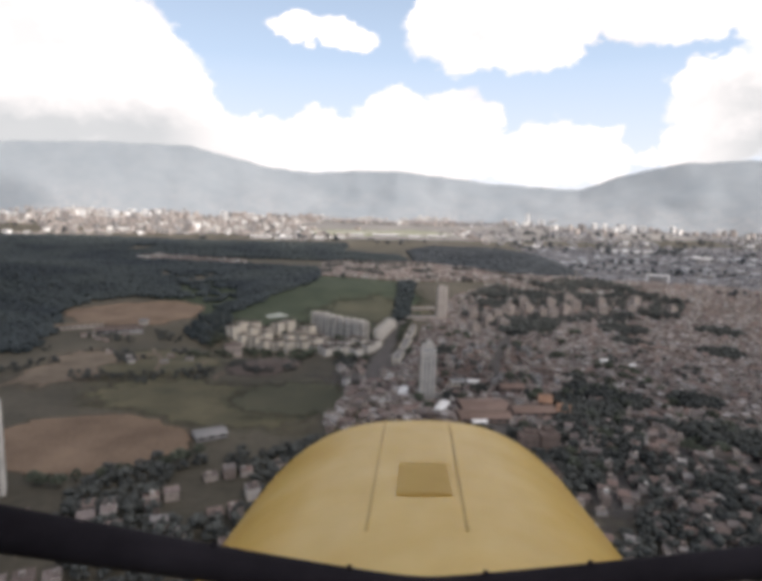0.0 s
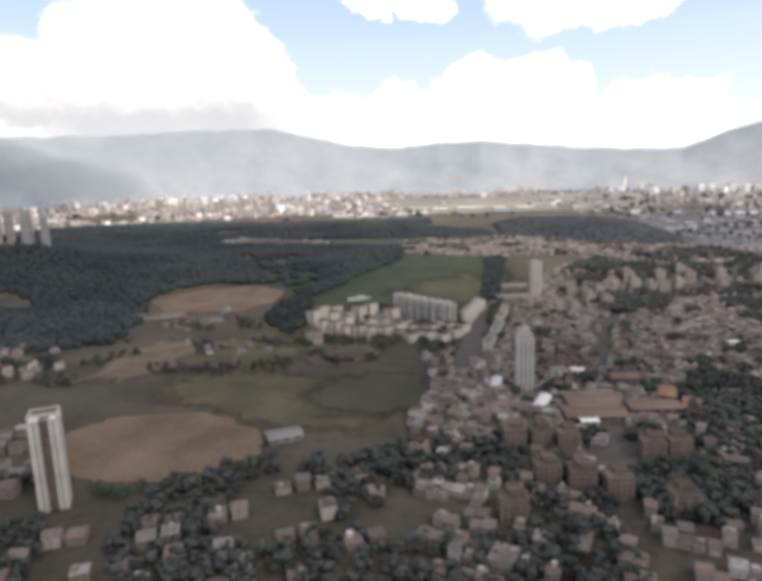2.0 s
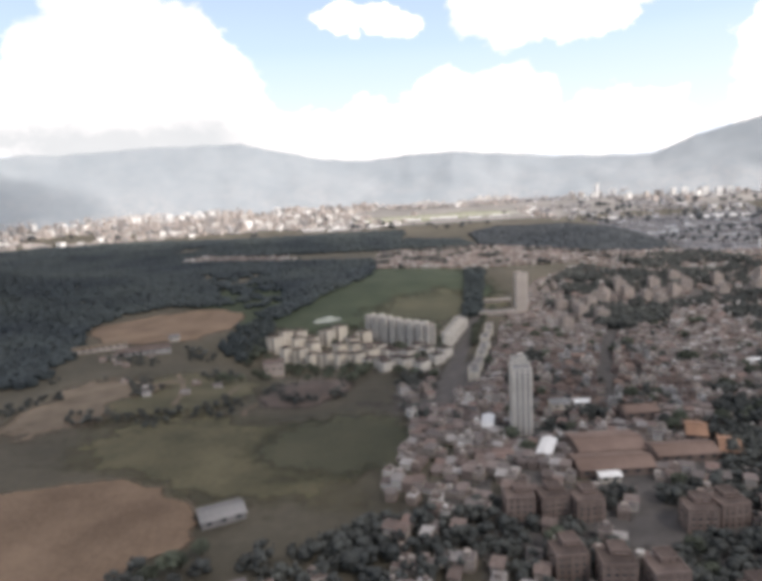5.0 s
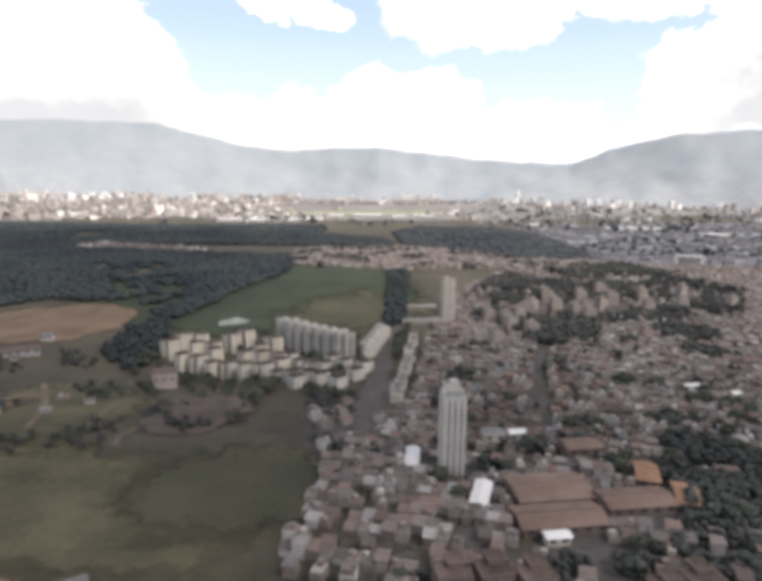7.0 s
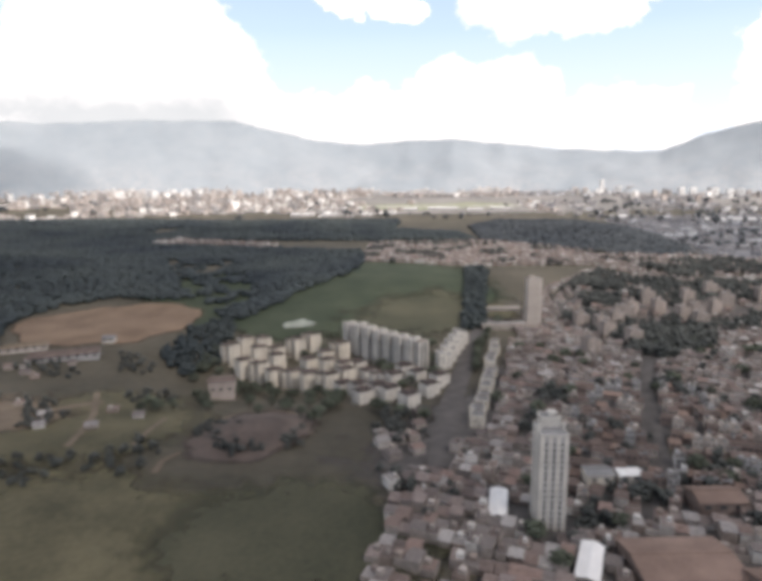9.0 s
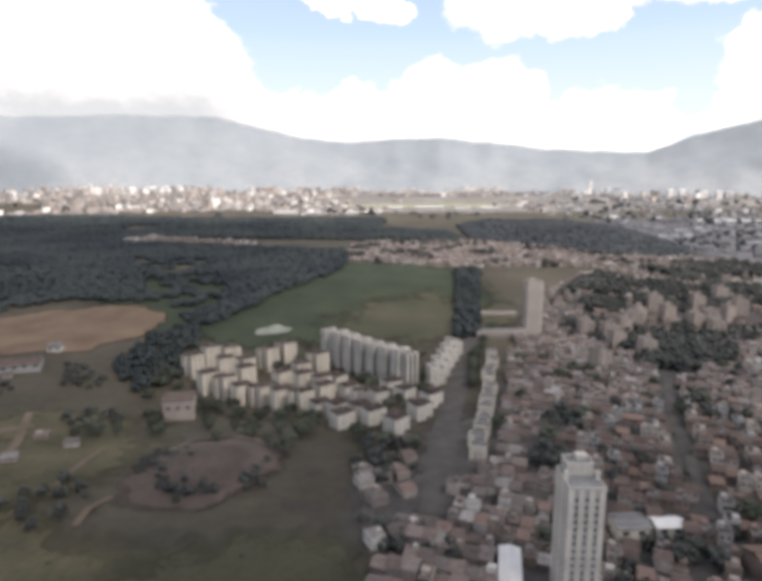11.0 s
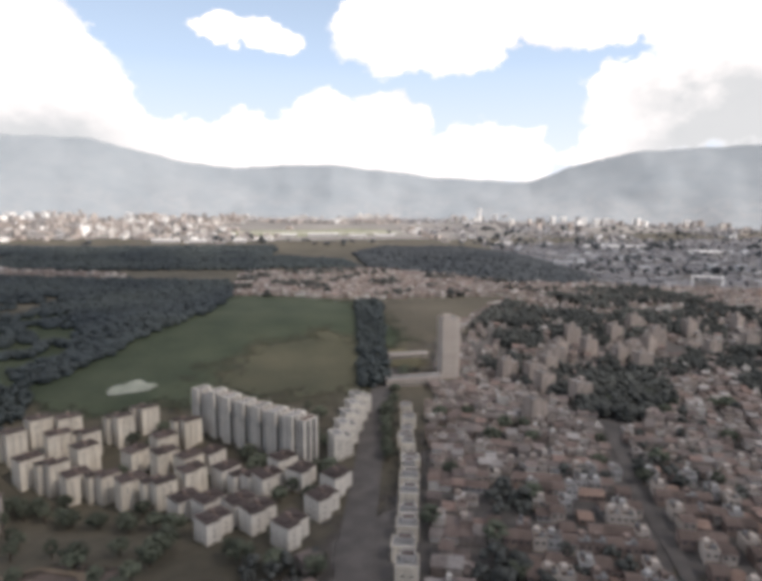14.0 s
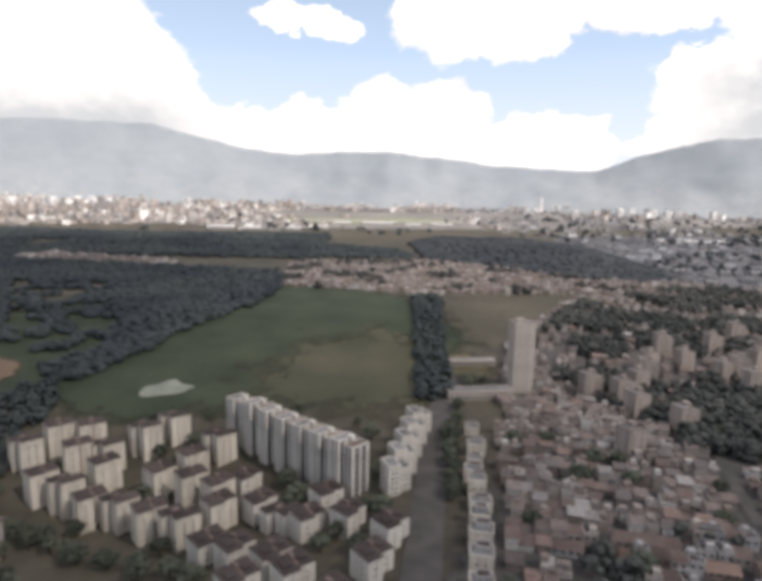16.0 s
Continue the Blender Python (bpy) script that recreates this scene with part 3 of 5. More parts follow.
def volume(parent, ox, oy, w, d, h, floors, bays, wall, roof, band=1.25, pier=1.1, side_bays=2, band_wall=None, flush=False):
    """One upright building volume: a glazed core set back behind piers and floor bands, with roof and parapet."""
    key = (w, d, h, floors, bays, side_bays, wall.name, roof.name, band, pier, band_wall)
    shared(key + ("core",), parent, "glazed_core", M_GLASS, lambda bm: box(bm, -w / 2 + 0.5, w / 2 - 0.5, -d / 2 + 0.5, d / 2 - 0.5, -8, h - 0.3), (ox, oy, 0))

    def band_mesh(bm):
        box(bm, -w / 2 + 0.18, w / 2 - 0.18, -d / 2 + 0.18, d / 2 - 0.18, -band / 2, band / 2)
    fh = h / floors
    for i in range(floors + 1):
        shared(key + ("band",), parent, "floor_band", band_wall or wall, band_mesh, (ox, oy, min(i * fh, h - band / 2 - 0.05)))

    def pier_mesh(bm):
        box(bm, -pier / 2, pier / 2, -0.3, 0.3, -9, h)
    for i in range(bays + 1):
        x = -w / 2 + pier / 2 + (w - pier) * i / bays
        for y in (-d / 2 + 0.3, d / 2 - 0.3):
            shared(key + ("pier",), parent, "pier", wall, pier_mesh, (ox + x, oy + y, 0))
    for i in range(1, side_bays):
        y = -d / 2 + pier / 2 + (d - pier) * i / side_bays
        for x in (-w / 2 + 0.3, w / 2 - 0.3):
            shared(key + ("pier",), parent, "pier", wall, pier_mesh, (ox + x, oy + y, 0), 90)
    for x in (-w / 2 + 0.3, w / 2 - 0.3):
        for y in (-d / 2 + pier / 2 + 0.32, d / 2 - pier / 2 - 0.32):
            shared(key + ("pier",), parent, "pier", wall, pier_mesh, (ox + x, oy + y, -0.02), 90)
    if flush:
        shared(key + ("flush",), parent, "roof", roof, lambda bm: (box(bm, -w / 2 - 0.12, w / 2 + 0.12, -d / 2 - 0.12, d / 2 + 0.12, h - 0.05, h + 0.35), box(bm, -w / 4, w / 4, -d / 5, d / 4, h + 0.35, h + 0.9)), (ox, oy, 0))
        return
    shared(key + ("roof",), parent, "roof", roof, lambda bm: box(bm, -w / 2 + 0.35, w / 2 - 0.35, -d / 2 + 0.35, d / 2 - 0.35, h - 0.25, h + 0.25), (ox, oy, 0))

    def parapet(bm):
        box(bm, -w / 2 - 0.05, w / 2 + 0.05, -d / 2 - 0.05, -d / 2 + 0.4, h - 0.1, h + 0.8)
        box(bm, -w / 2 - 0.05, w / 2 + 0.05, d / 2 - 0.4, d / 2 + 0.05, h - 0.1, h + 0.8)
        box(bm, -w / 2 - 0.05, -w / 2 + 0.4, -d / 2 + 0.4, d / 2 - 0.4, h - 0.1, h + 0.8)
        box(bm, w / 2 - 0.4, w / 2 + 0.05, -d / 2 + 0.4, d / 2 - 0.4, h - 0.1, h + 0.8)
    shared(key + ("parapet",), parent, "parapet", wall, parapet, (ox, oy, 0))


def roof_house(parent, ox, oy, w, d, z0, z1, wall):
    shared(("lift", w, d, z0, z1, wall.name), parent, "lift_house", wall, lambda bm: (box(bm, -w / 2, w / 2, -d / 2, d / 2, z0, z1), box(bm, -w / 2 - 0.2, w / 2 + 0.2, -d / 2 - 0.2, d / 2 + 0.2, z1, z1 + 0.25)), (ox, oy, 0))


def water_tank(parent, ox, oy, z):
    def build(bm):
        bmesh.ops.create_cone(bm, cap_ends=True, segments=14, radius1=1.1, radius2=1.2, depth=1.7, matrix=Matrix.Translation((0, 0, 0.85)))
        bmesh.ops.create_cone(bm, cap_ends=True, segments=14, radius1=1.2, radius2=0.4, depth=0.5, matrix=Matrix.Translation((0, 0, 1.95)))
    shared("tank", parent, "water_tank", M_ROOFGREY, build, (ox, oy, z))


# the three slender towers
t1 = thing("apartment_tower", at(69, 591, 1), "slender white apartment tower with grey vertical window bays", "tower")
volume(t1, 0, 0, 14, 18, 52.5, 17, 3, M_WHITE, M_ROOFGREY, band=2.0, pier=2.2, side_bays=4, band_wall=M_GREYWALL)
volume(t1, 0, 5.0, 10.5, 7.5, 57.5, 19, 2, M_WHITE, M_ROOFGREY, band=1.9, pier=3.2)
roof_house(t1, 1.5, 6, 4, 3.5, 57, 59.5, M_WHITE)
for x in (-6.2, 6.2):
    shared("roof_post", t1, "roof_post", M_WHITE, lambda bm: box(bm, -0.7, 0.7, -0.7, 0.7, 52.5, 56.0), (x, -1.5, 0))
t2 = thing("apartment_tower", at(135, 981, 6), "plain beige apartment tower beside a low podium", "tower")
volume(t2, 0, 0, 16, 14, 54.5, 18, 3, M_BEIGE, M_ROOFGREY, band=2.2, pier=3.6, side_bays=3)
roof_house(t2, -2, 1, 7, 5, 54.5, 57.5, M_BEIGE)
t0 = thing("apartment_tower", at(-231, 368, 28), "white apartment tower with dark recessed centre bays and roof frame", "tower")
volume(t0, -5.2, 0, 5.4, 13, 55, 18, 1, M_WHITE, M_ROOFWHITE, band=1.6, pier=2.35, side_bays=2, band_wall=M_FLATS)
volume(t0, 5.2, 0, 5.4, 13, 55, 18, 1, M_WHITE, M_ROOFWHITE, band=1.6, pier=2.35, side_bays=2, band_wall=M_FLATS)
volume(t0, 0, 0.8, 5.2, 9.0, 53, 18, 2, M_BRICK, M_ROOFGREY, band=1.7, pier=0.6)


def roof_frame(bm):
    for x in (-7.4, 7.4):
        for y in (-6.0, 6.0):
            box(bm, x - 0.35, x + 0.35, y - 0.35, y + 0.35, 55.6, 58.4)
    for y in (-6.0, 6.0):
        box(bm, -7.9, 7.9, y - 0.4, y + 0.4, 58.4, 59.2)
    for x in (-7.4, 7.4):
        box(bm, x - 0.4, x + 0.4, -5.6, 5.6, 58.42, 59.1)


shared("roof_frame", t0, "roof_frame", M_WHITE, roof_frame)
roof_house(t0, 0, 2, 4, 5, 53, 57, M_GREYWALL)
pod = thing("podium_building", at(100, 966, 6), "long low beige podium building beside the tower", "building")
volume(pod, 0, 0, 50, 11, 6.5, 2, 12, M_BEIGE, M_ROOFGREY, band=1.6, pier=0.8)
pod2 = thing("low_building", at(110, 1042, 6), "low pale building behind a worn lawn", "building")
volume(pod2, 0, 0, 40, 8, 4.5, 1, 10, M_BEIGE, M_ROOFGREY, band=1.4, pier=0.8)

# housing estate: one block of two joined volumes in three heights, repeated
ESTATE = [(-191, 885), (-179, 902), (-170, 861), (-152, 850), (-134, 839), (-117, 833), (-145, 888), (-126, 901), (-112, 915),
          (-104, 860), (-89, 873), (-78, 890), (-83, 846), (-67, 838), (-55, 852), (-97, 820), (-79, 807), (-61, 789), (-41, 753),
          (-20, 757), (-4, 738), (12, 762), (21, 786), (-43, 824), (-30, 807), (-17, 800), (-9, 822), (-160, 884), (-162, 908), (-138, 868), (-62, 816), (-47, 780), (-30, 770), (2, 800)]


def estate_block(h, floors, wall):
    ob = thing("apartment_block", pose(0, 0, 0), "cream rendered apartment block with flat brown roofs", "apartment block", "blocks of the housing estate")
    volume(ob, -4.6, -1.5, 7.6, 12.5, h, floors, 1, wall, M_TILEDARK, band=1.5, pier=3.2, flush=True)
    volume(ob, 4.3, 2.2, 7.2, 11.5, h - 1.6, floors, 1, wall, M_TILEDARK, band=1.5, pier=3.0, flush=True)
    shared(("stair", h), ob, "stair_core", M_BRICK, lambda bm: (box(bm, -1.4, 1.2, -3.2, 4.6, -8, h - 0.9), box(bm, -1.0, 0.8, 0.2, 3.4, h - 0.9, h + 1.5)))
    return ob


random.seed(11)
kinds = [estate_block(18, 7, M_CREAM), estate_block(20.5, 8, M_CREAM), estate_block(11.5, 4, M_WHITE)]
used = [False] * 3
for i, (x, y) in enumerate(ESTATE):
    k = 2 if x > -62 else random.randrange(2)
    m = at(x, y, random.choice((38, 42, 35, 40, 128)) + random.uniform(-5, 5))
    if used[k]:
        copy_thing(kinds[k], m)
    else:
        kinds[k].matrix_world, used[k] = m, True

# the tall joined row at the back of the estate
unit = thing("apartment_slab", at(-66, 905, -46), "tall white apartment slab with ribbed facade", "apartment block", "joined tall slabs")
volume(unit, -3.6, -1.2, 7.2, 12, 30, 10, 3, M_WHITE, M_ROOFGREY, band=1.3, pier=1.15, band_wall=M_OLDCONCRETE)
volume(unit, 4.0, 1.8, 7.2, 12, 28, 9, 2, M_WHITE, M_TILE, band=1.3, pier=1.5, band_wall=M_OLDCONCRETE)
roof_house(unit, 0.4, 2, 3.2, 2.4, 29, 31.6, M_WHITE)
for i in range(1, 7):
    x, y = -64 + 72 * i / 6.6, 905 - 78 * i / 6.6
    copy_thing(unit, pose(x, y, ground_z(x, y) + (2.0 - 0.3 * i), 0, 0, -46 + random.uniform(-2, 2)))

# stepped row beyond the estate gate, and the houses over the street
row = thing("terrace_block", at(27, 832, 20), "white stepped terrace block with flat roofs", "apartment block", "stepped terrace")
volume(row, -3.5, 0, 7, 11, 16, 6, 2, M_WHITE, M_ROOFGREY, band=1.4, pier=1.4)
volume(row, 3.5, 2, 6.6, 11, 13, 5, 2, M_WHITE, M_ROOFGREY, band=1.4, pier=1.4)
for x, y, r in ((32, 850, 20), (37, 868, 20), (42, 885, 20), (47, 902, 20)):
    copy_thing(row, at(x, y, r + random.uniform(-3, 3)))

# pale narrow houses along the wide street
narrow = thing("row_house", at(44, 700, 80), "narrow pale rendered house in a row along the wide street", "house", "pale street row")
volume(narrow, 0, 0, 9, 10, 8.5, 3, 2, M_CREAM, M_ROOFGREY, band=1.5, pier=2.3)
volume(narrow, 1.2, -0.5, 5, 6, 11, 4, 2, M_GREYWALL, M_TILE, band=1.3, pier=1.2)
random.seed(41)
ROW = [(44 + 38 * i / 13, 700 + 200 * i / 13) for i in range(14)]
for x, y in ROW[1:]:
    if random.random() < 0.85:
        copy_thing(narrow, at(x + random.uniform(-2.5, 2.5), y, 80 + random.uniform(-5, 5)) @ Matrix.Diagonal((1, random.uniform(0.85, 1.1), random.uniform(0.55, 1.05), 1)))

# dark mid-rise flats before the tiled halls
brown = thing("brown_flats", at(46, 462, 4), "dull brown mid-rise block of flats between trees", "apartment block", "brown flats")
volume(brown, 0, 0, 15, 12, 12.5, 4, 4, M_BRICK, M_TILE, band=1.5, pier=1.6)
volume(brown, 2, 5, 8, 8, 14.5, 5, 2, M_BRICK, M_TILE, band=1.5, pier=1.6)
FLATS = [(46, 462), (64, 463), (81, 459), (60, 412), (79, 405), (98, 399), (133, 447), (150, 452), (128, 382), (35, 372)]
for x, y in FLATS[1:]:
    copy_thing(brown, at(x, y, 4 + random.uniform(-6, 6)))

# mid-rise flats among trees
mid = thing("mid_rise_block", at(187, 968, 10), "beige mid-rise block of flats among dark trees", "apartment block", "mid-rise flats")
volume(mid, -4.0, 0, 7.8, 11, 19, 7, 1, M_FLATS, M_ROOFGREY, band=1.7, pier=3.0)
volume(mid, 4.0, 1.8, 7.6, 11, 16, 6, 1, M_FLATS, M_ROOFGREY, band=1.7, pier=2.9)
roof_house(mid, 0, 1, 4, 4, 16, 21.5, M_FLATS)
random.seed(5)
for x, y in ((205, 953), (228, 975), (203, 925), (262, 1025), (296, 1030), (312, 1000), (334, 1012), (322, 975), (362, 1030), (220, 896), (168, 862), (392, 1060),
             (350, 1075), (300, 1075), (420, 1010), (448, 1085), (250, 1005), (480, 1030), (395, 1110), (520, 1100), (560, 1040)):
    copy_thing(mid, at(x, y, random.uniform(-12, 25)))

# grey towers on the wooded rise
slab = thing("hillside_tower", at(-845, 1240, 35), "grey concrete apartment tower on a wooded rise", "tower", "hillside towers")
volume(slab, 0, 0, 16, 14, 68, 12, 3, M_GREYWALL, M_ROOFGREY, band=3.6, pier=1.8, side_bays=2)
roof_house(slab, 0, 0, 7, 6, 68, 71.5, M_GREYWALL)
for x, y in ((-872, 1218), (-905, 1215), (-935, 1180), (-965, 1165), (-992, 1130), (-1020, 1110), (-950, 1235), (-1010, 1190), (-1070, 1090), (-888, 1246), (-922, 1198), (-978, 1208), (-1045, 1150), (-1100, 1120)):
    copy_thing(slab, at(x, y, random.uniform(20, 55)))


def hall(x, y, turn, w, d, h, rise, wall, roof, label, group=""):
    """A hall with a shallow gabled sheet or tile roof that oversails its walls."""
    ob = thing("hall", at(x, y, turn), label, "hall", group)
    bm = bmesh.new()
    box(bm, -w / 2, w / 2, -d / 2, d / 2, -3, h)
    part("wall", bm, wall, ob)
    for s in (-1, 1):
        bm = bmesh.new()
        o = 0.9
        a = [(-w / 2 - o, 0, h + rise), (w / 2 + o, 0, h + rise), (w / 2 + o, s * (d / 2 + o), h - 0.2), (-w / 2 - o, s * (d / 2 + o), h - 0.2)]
        v = [bm.verts.new(p) for p in a] + [bm.verts.new((p[0], p[1], p[2] - 0.35)) for p in a]
        for f in ((0, 1, 2, 3), (7, 6, 5, 4), (0, 4, 5, 1), (1, 5, 6, 2), (2, 6, 7, 3), (3, 7, 4, 0)):
            bm.faces.new([v[i] for i in f])
        bmesh.ops.recalc_face_normals(bm, faces=bm.faces)
        part("roof_slope", bm, roof, ob)
    bm = bmesh.new()
    box(bm, -w / 2 - 0.9, w / 2 + 0.9, -0.35, 0.35, h + rise - 0.1, h + rise + 0.25)
    part("ridge", bm, roof, ob)
    for i in range(max(2, int(w / 7))):
        xx = -w / 2 + (i + 0.5) * w / max(2, int(w / 7))
        for s in (-1, 1):
            shared("hall_window", ob, "window", M_GLASS, lambda bm: box(bm, -1.5, 1.5, -0.08, 0.08, -1.0, 1.0), (xx, s * (d / 2 + 0.05), h * 0.6))
    return ob


TERRA_HALLS = [(118, 548, 4, 44, 30, 7), (112, 516, 4, 46, 22, 6), (158, 601, 4, 24, 16, 8), (160, 530, 4, 38, 20, 6), (182, 560, -20, 12, 26, 6), (190, 532, -20, 11, 24, 6)]
for x, y, r, w, d, h in TERRA_HALLS:
    hall(x, y, r, w, d, h, 2.6, M_BRICK, M_ORANGE if r < 0 else M_TERRA, "brick hall with orange clay roof" if r < 0 else "brick hall with terracotta tiled gable roof", "terracotta halls")
hall(-119, 465, 28, 24, 17, 4.5, 1.5, M_OLDCONCRETE, M_OLDCONCRETE, "shed with pale grey sheet roof by the sports field")
hall(45, 600, 81, 27, 8, 5, 1.0, M_WHITE, M_ROOFWHITE, "small hall with bright white sheet roof", "white-roofed halls")
hall(79, 549, 69, 27, 9, 5, 1.0, M_WHITE, M_ROOFWHITE, "small hall with bright white sheet roof", "white-roofed halls")
hall(125, 634, 5, 13, 8, 6, 1.0, M_WHITE, M_ROOFWHITE, "small hall with bright white sheet roof", "white-roofed halls")
hall(107, 634, 5, 15, 12, 8, 1.0, M_CREAM, M_ROOFGREY, "cream hall with grey sheet roof")
hall(105, 499, 5, 12, 6, 5, 1.0, M_WHITE, M_ROOFWHITE, "small hall with bright white sheet roof", "white-roofed halls")
hall(300, 711, 5, 16, 6, 5, 1.0, M_WHITE, M_ROOFWHITE, "small hall with bright white sheet roof", "white-roofed halls")
hall(325, 690, 12, 11, 7, 5, 1.0, M_WHITE, M_ROOFWHITE, "small hall with bright white sheet roof", "white-roofed halls")
hall(-408, 862, 30, 62, 15, 6, 2.0, M_BEIGE, M_SAND, "long shed with pale roof beside the earth field")
hall(-346, 850, 25, 62, 24, 6, 2.5, M_GREYWALL, M_TILE, "broad shed with dark brown roof")
hall(-330, 905, 10, 12, 9, 6, 2.0, M_WHITE, M_ROOFGREY, "small white house at the field edge")
hall(-172, 800, 10, 22, 16, 18, 1.2, M_FLATS, M_TILE, "stout pinkish brown building below the estate")
for x, y, r, w in ((-440, 2600, 4, 90), (-330, 2585, 2, 60), (-262, 2575, -3, 40), (-190, 2590, 4, 46), (-30, 2815, 3, 70), (110, 2835, 0, 120), (240, 2780, 3, 60), (350, 2805, -4, 80),
                   (960, 2285, -8, 60), (1060, 2260, -6, 110), (1180, 2050, -10, 90), (700, 2420, 5, 60)):
    hall(x, y, r, w, 34, 10, 2.0, M_GREYWALL, M_ROOFWHITE, "long warehouse with white sheet roof on the valley floor", "valley warehouses")

# white portal frame over the motorway
portal = thing("portal_frame", at(722, 1421, -18), "tall white portal frame over a motorway", "gantry")
for x in (-25, 25):
    shared("portal_leg", portal, "leg", M_ROOFWHITE, lambda bm: box(bm, -1.5, 1.5, -1.5, 1.5, -3, 15), (x, 0, 0))
shared("portal_beam", portal, "beam", M_ROOFWHITE, lambda bm: box(bm, -27, 27, -1.7, 1.7, 15, 18))

# bright far towers
far = thing("far_tower", pose(1105, 3960, ground_z(1105, 3960), 0, 0, 15), "tall white tower in the far city centre", "tower", "far white towers")
volume(far, 0, 0, 17, 17, 78, 20, 4, M_ROOFWHITE, M_ROOFWHITE, band=2.4, pier=2.0, side_bays=4)
short = thing("far_tower", pose(-1110, 4020, ground_z(-1110, 4020), 0, 0, 15), "bright white apartment tower in the far city", "tower", "far white towers")
volume(short, 0, 0, 30, 22, 44, 5, 3, M_ROOFWHITE, M_ROOFWHITE, band=5.2, pier=3.0, side_bays=2)
random.seed(8)
for x, y in ((-1395, 3640), (-1430, 3500), (-1480, 3560), (-1330, 3700), (-1700, 3260), (-1890, 3190), (-1580, 3420), (-1235, 3480), (1430, 3640), (1475, 3600), (1530, 3480), (1580, 3430), (1640, 3440),
             (1830, 3460), (-1820, 3100), (-900, 3900), (1180, 3900), (2010, 3300)):
    copy_thing(short, at(x, y, random.uniform(-30, 40)))


# ---- houses ----
def house_kind(w, d, h, wall, roof, flat):
    ob = thing("house", pose(0, 0, 0), "small brick house with brown roof in a dense row" if not flat else "small rendered house with flat roof in a dense row", "house", "town houses")
    bm = bmesh.new()
    box(bm, -w / 2, w / 2, -d / 2, d / 2, -1.5, h)
    part("wall", bm, wall, ob)
    bm = bmesh.new()
    if flat:
        box(bm, -w / 2 + 0.3, w / 2 - 0.3, -d / 2 + 0.3, d / 2 - 0.3, h, h + 0.12)
        part("roof", bm, roof, ob)
        bm = bmesh.new()
        for a in ((-w / 2 - 0.05, w / 2 + 0.05, -d / 2 - 0.05, -d / 2 + 0.25), (-w / 2 - 0.05, w / 2 + 0.05, d / 2 - 0.25, d / 2 + 0.05),
                  (-w / 2 - 0.05, -w / 2 + 0.25, -d / 2 + 0.25, d / 2 - 0.25), (w / 2 - 0.25, w / 2 + 0.05, -d / 2 + 0.25, d / 2 - 0.25)):
            box(bm, *a, h - 0.05, h + 0.9)
        part("parapet", bm, wall, ob)
        bm = bmesh.new()
        box(bm, -w / 2 + 0.8, -w / 2 + 3.4, d / 2 - 3.8, d / 2 - 0.8, h + 0.1, h + 2.5)
        part("stair_hut", bm, wall, ob)
        water_tank(ob, w / 2 - 2, -d / 2 + 2, h + 0.12)
    else:
        o, rise = 0.5, 1.7
        pts = [(-w / 2 - o, -d / 2 - o, h), (w / 2 + o, -d / 2 - o, h), (w / 2 + o, d / 2 + o, h), (-w / 2 - o, d / 2 + o, h), (-w / 2 - o, 0, h + rise), (w / 2 + o, 0, h + rise)]
        v = [bm.verts.new(p) for p in pts]
        for f in ((0, 1, 5, 4), (2, 3, 4, 5), (0, 4, 3), (1, 2, 5), (3, 2, 1, 0)):
            bm.faces.new([v[i] for i in f])
        part("roof", bm, roof, ob)
    for s in (-1, 1):
        for x in (-w * 0.25, w * 0.25):
            for z in (h * 0.7,):
                shared("house_window", ob, "window", M_GLASS, lambda bm: box(bm, -0.7, 0.7, -0.06, 0.06, -0.65, 0.65), (x, s * (d / 2 + 0.03), z))
    return ob


MAIN = [(-10, 260), (600, 260), (980, 880), (830, 1330), (560, 1400), (330, 1330), (160, 1110), (128, 1000), (96, 890), (76, 790), (58, 700), (0, 640), (-30, 500), (-20, 400)]
NORTH = [(-95, 1390), (110, 1330), (340, 1335), (565, 1395), (505, 1425), (364, 1446), (248, 1630), (150, 1740), (-110, 1690)]
NORTHWEST = [(-640, 1690), (-320, 1600), (-315, 1670), (-620, 1800)]
NEARWEST = [(-430, 330), (-275, 330), (-258, 420), (-330, 480), (-430, 450)]
WEST = [(-530, 690), (-488, 735), (-395, 615), (-430, 570), (-560, 560)]
FOREST = [(-400, 720), (-430, 860), (-490, 960), (-480, 1040), (-420, 1090), (-290, 1090), (-245, 1010), (-212, 1000), (-165, 1130), (-110, 1240), (-95, 1400), (-120, 1560),
          (-320, 1600), (-640, 1690), (-640, 1800), (-100, 1760), (150, 1760), (120, 1960), (-60, 2080), (-60, 2430), (-600, 2400), (-1150, 2450), (-1500, 2250), (-1700, 1000), (-900, 600), (-560, 640)]
HILL = [(160, 1750), (160, 2150), (279, 2362), (535, 2309), (600, 1972), (560, 1560), (505, 1420), (364, 1445), (250, 1640)]
COPSE = [(205, 868), (240, 850), (300, 885), (320, 945), (280, 970), (215, 930)]
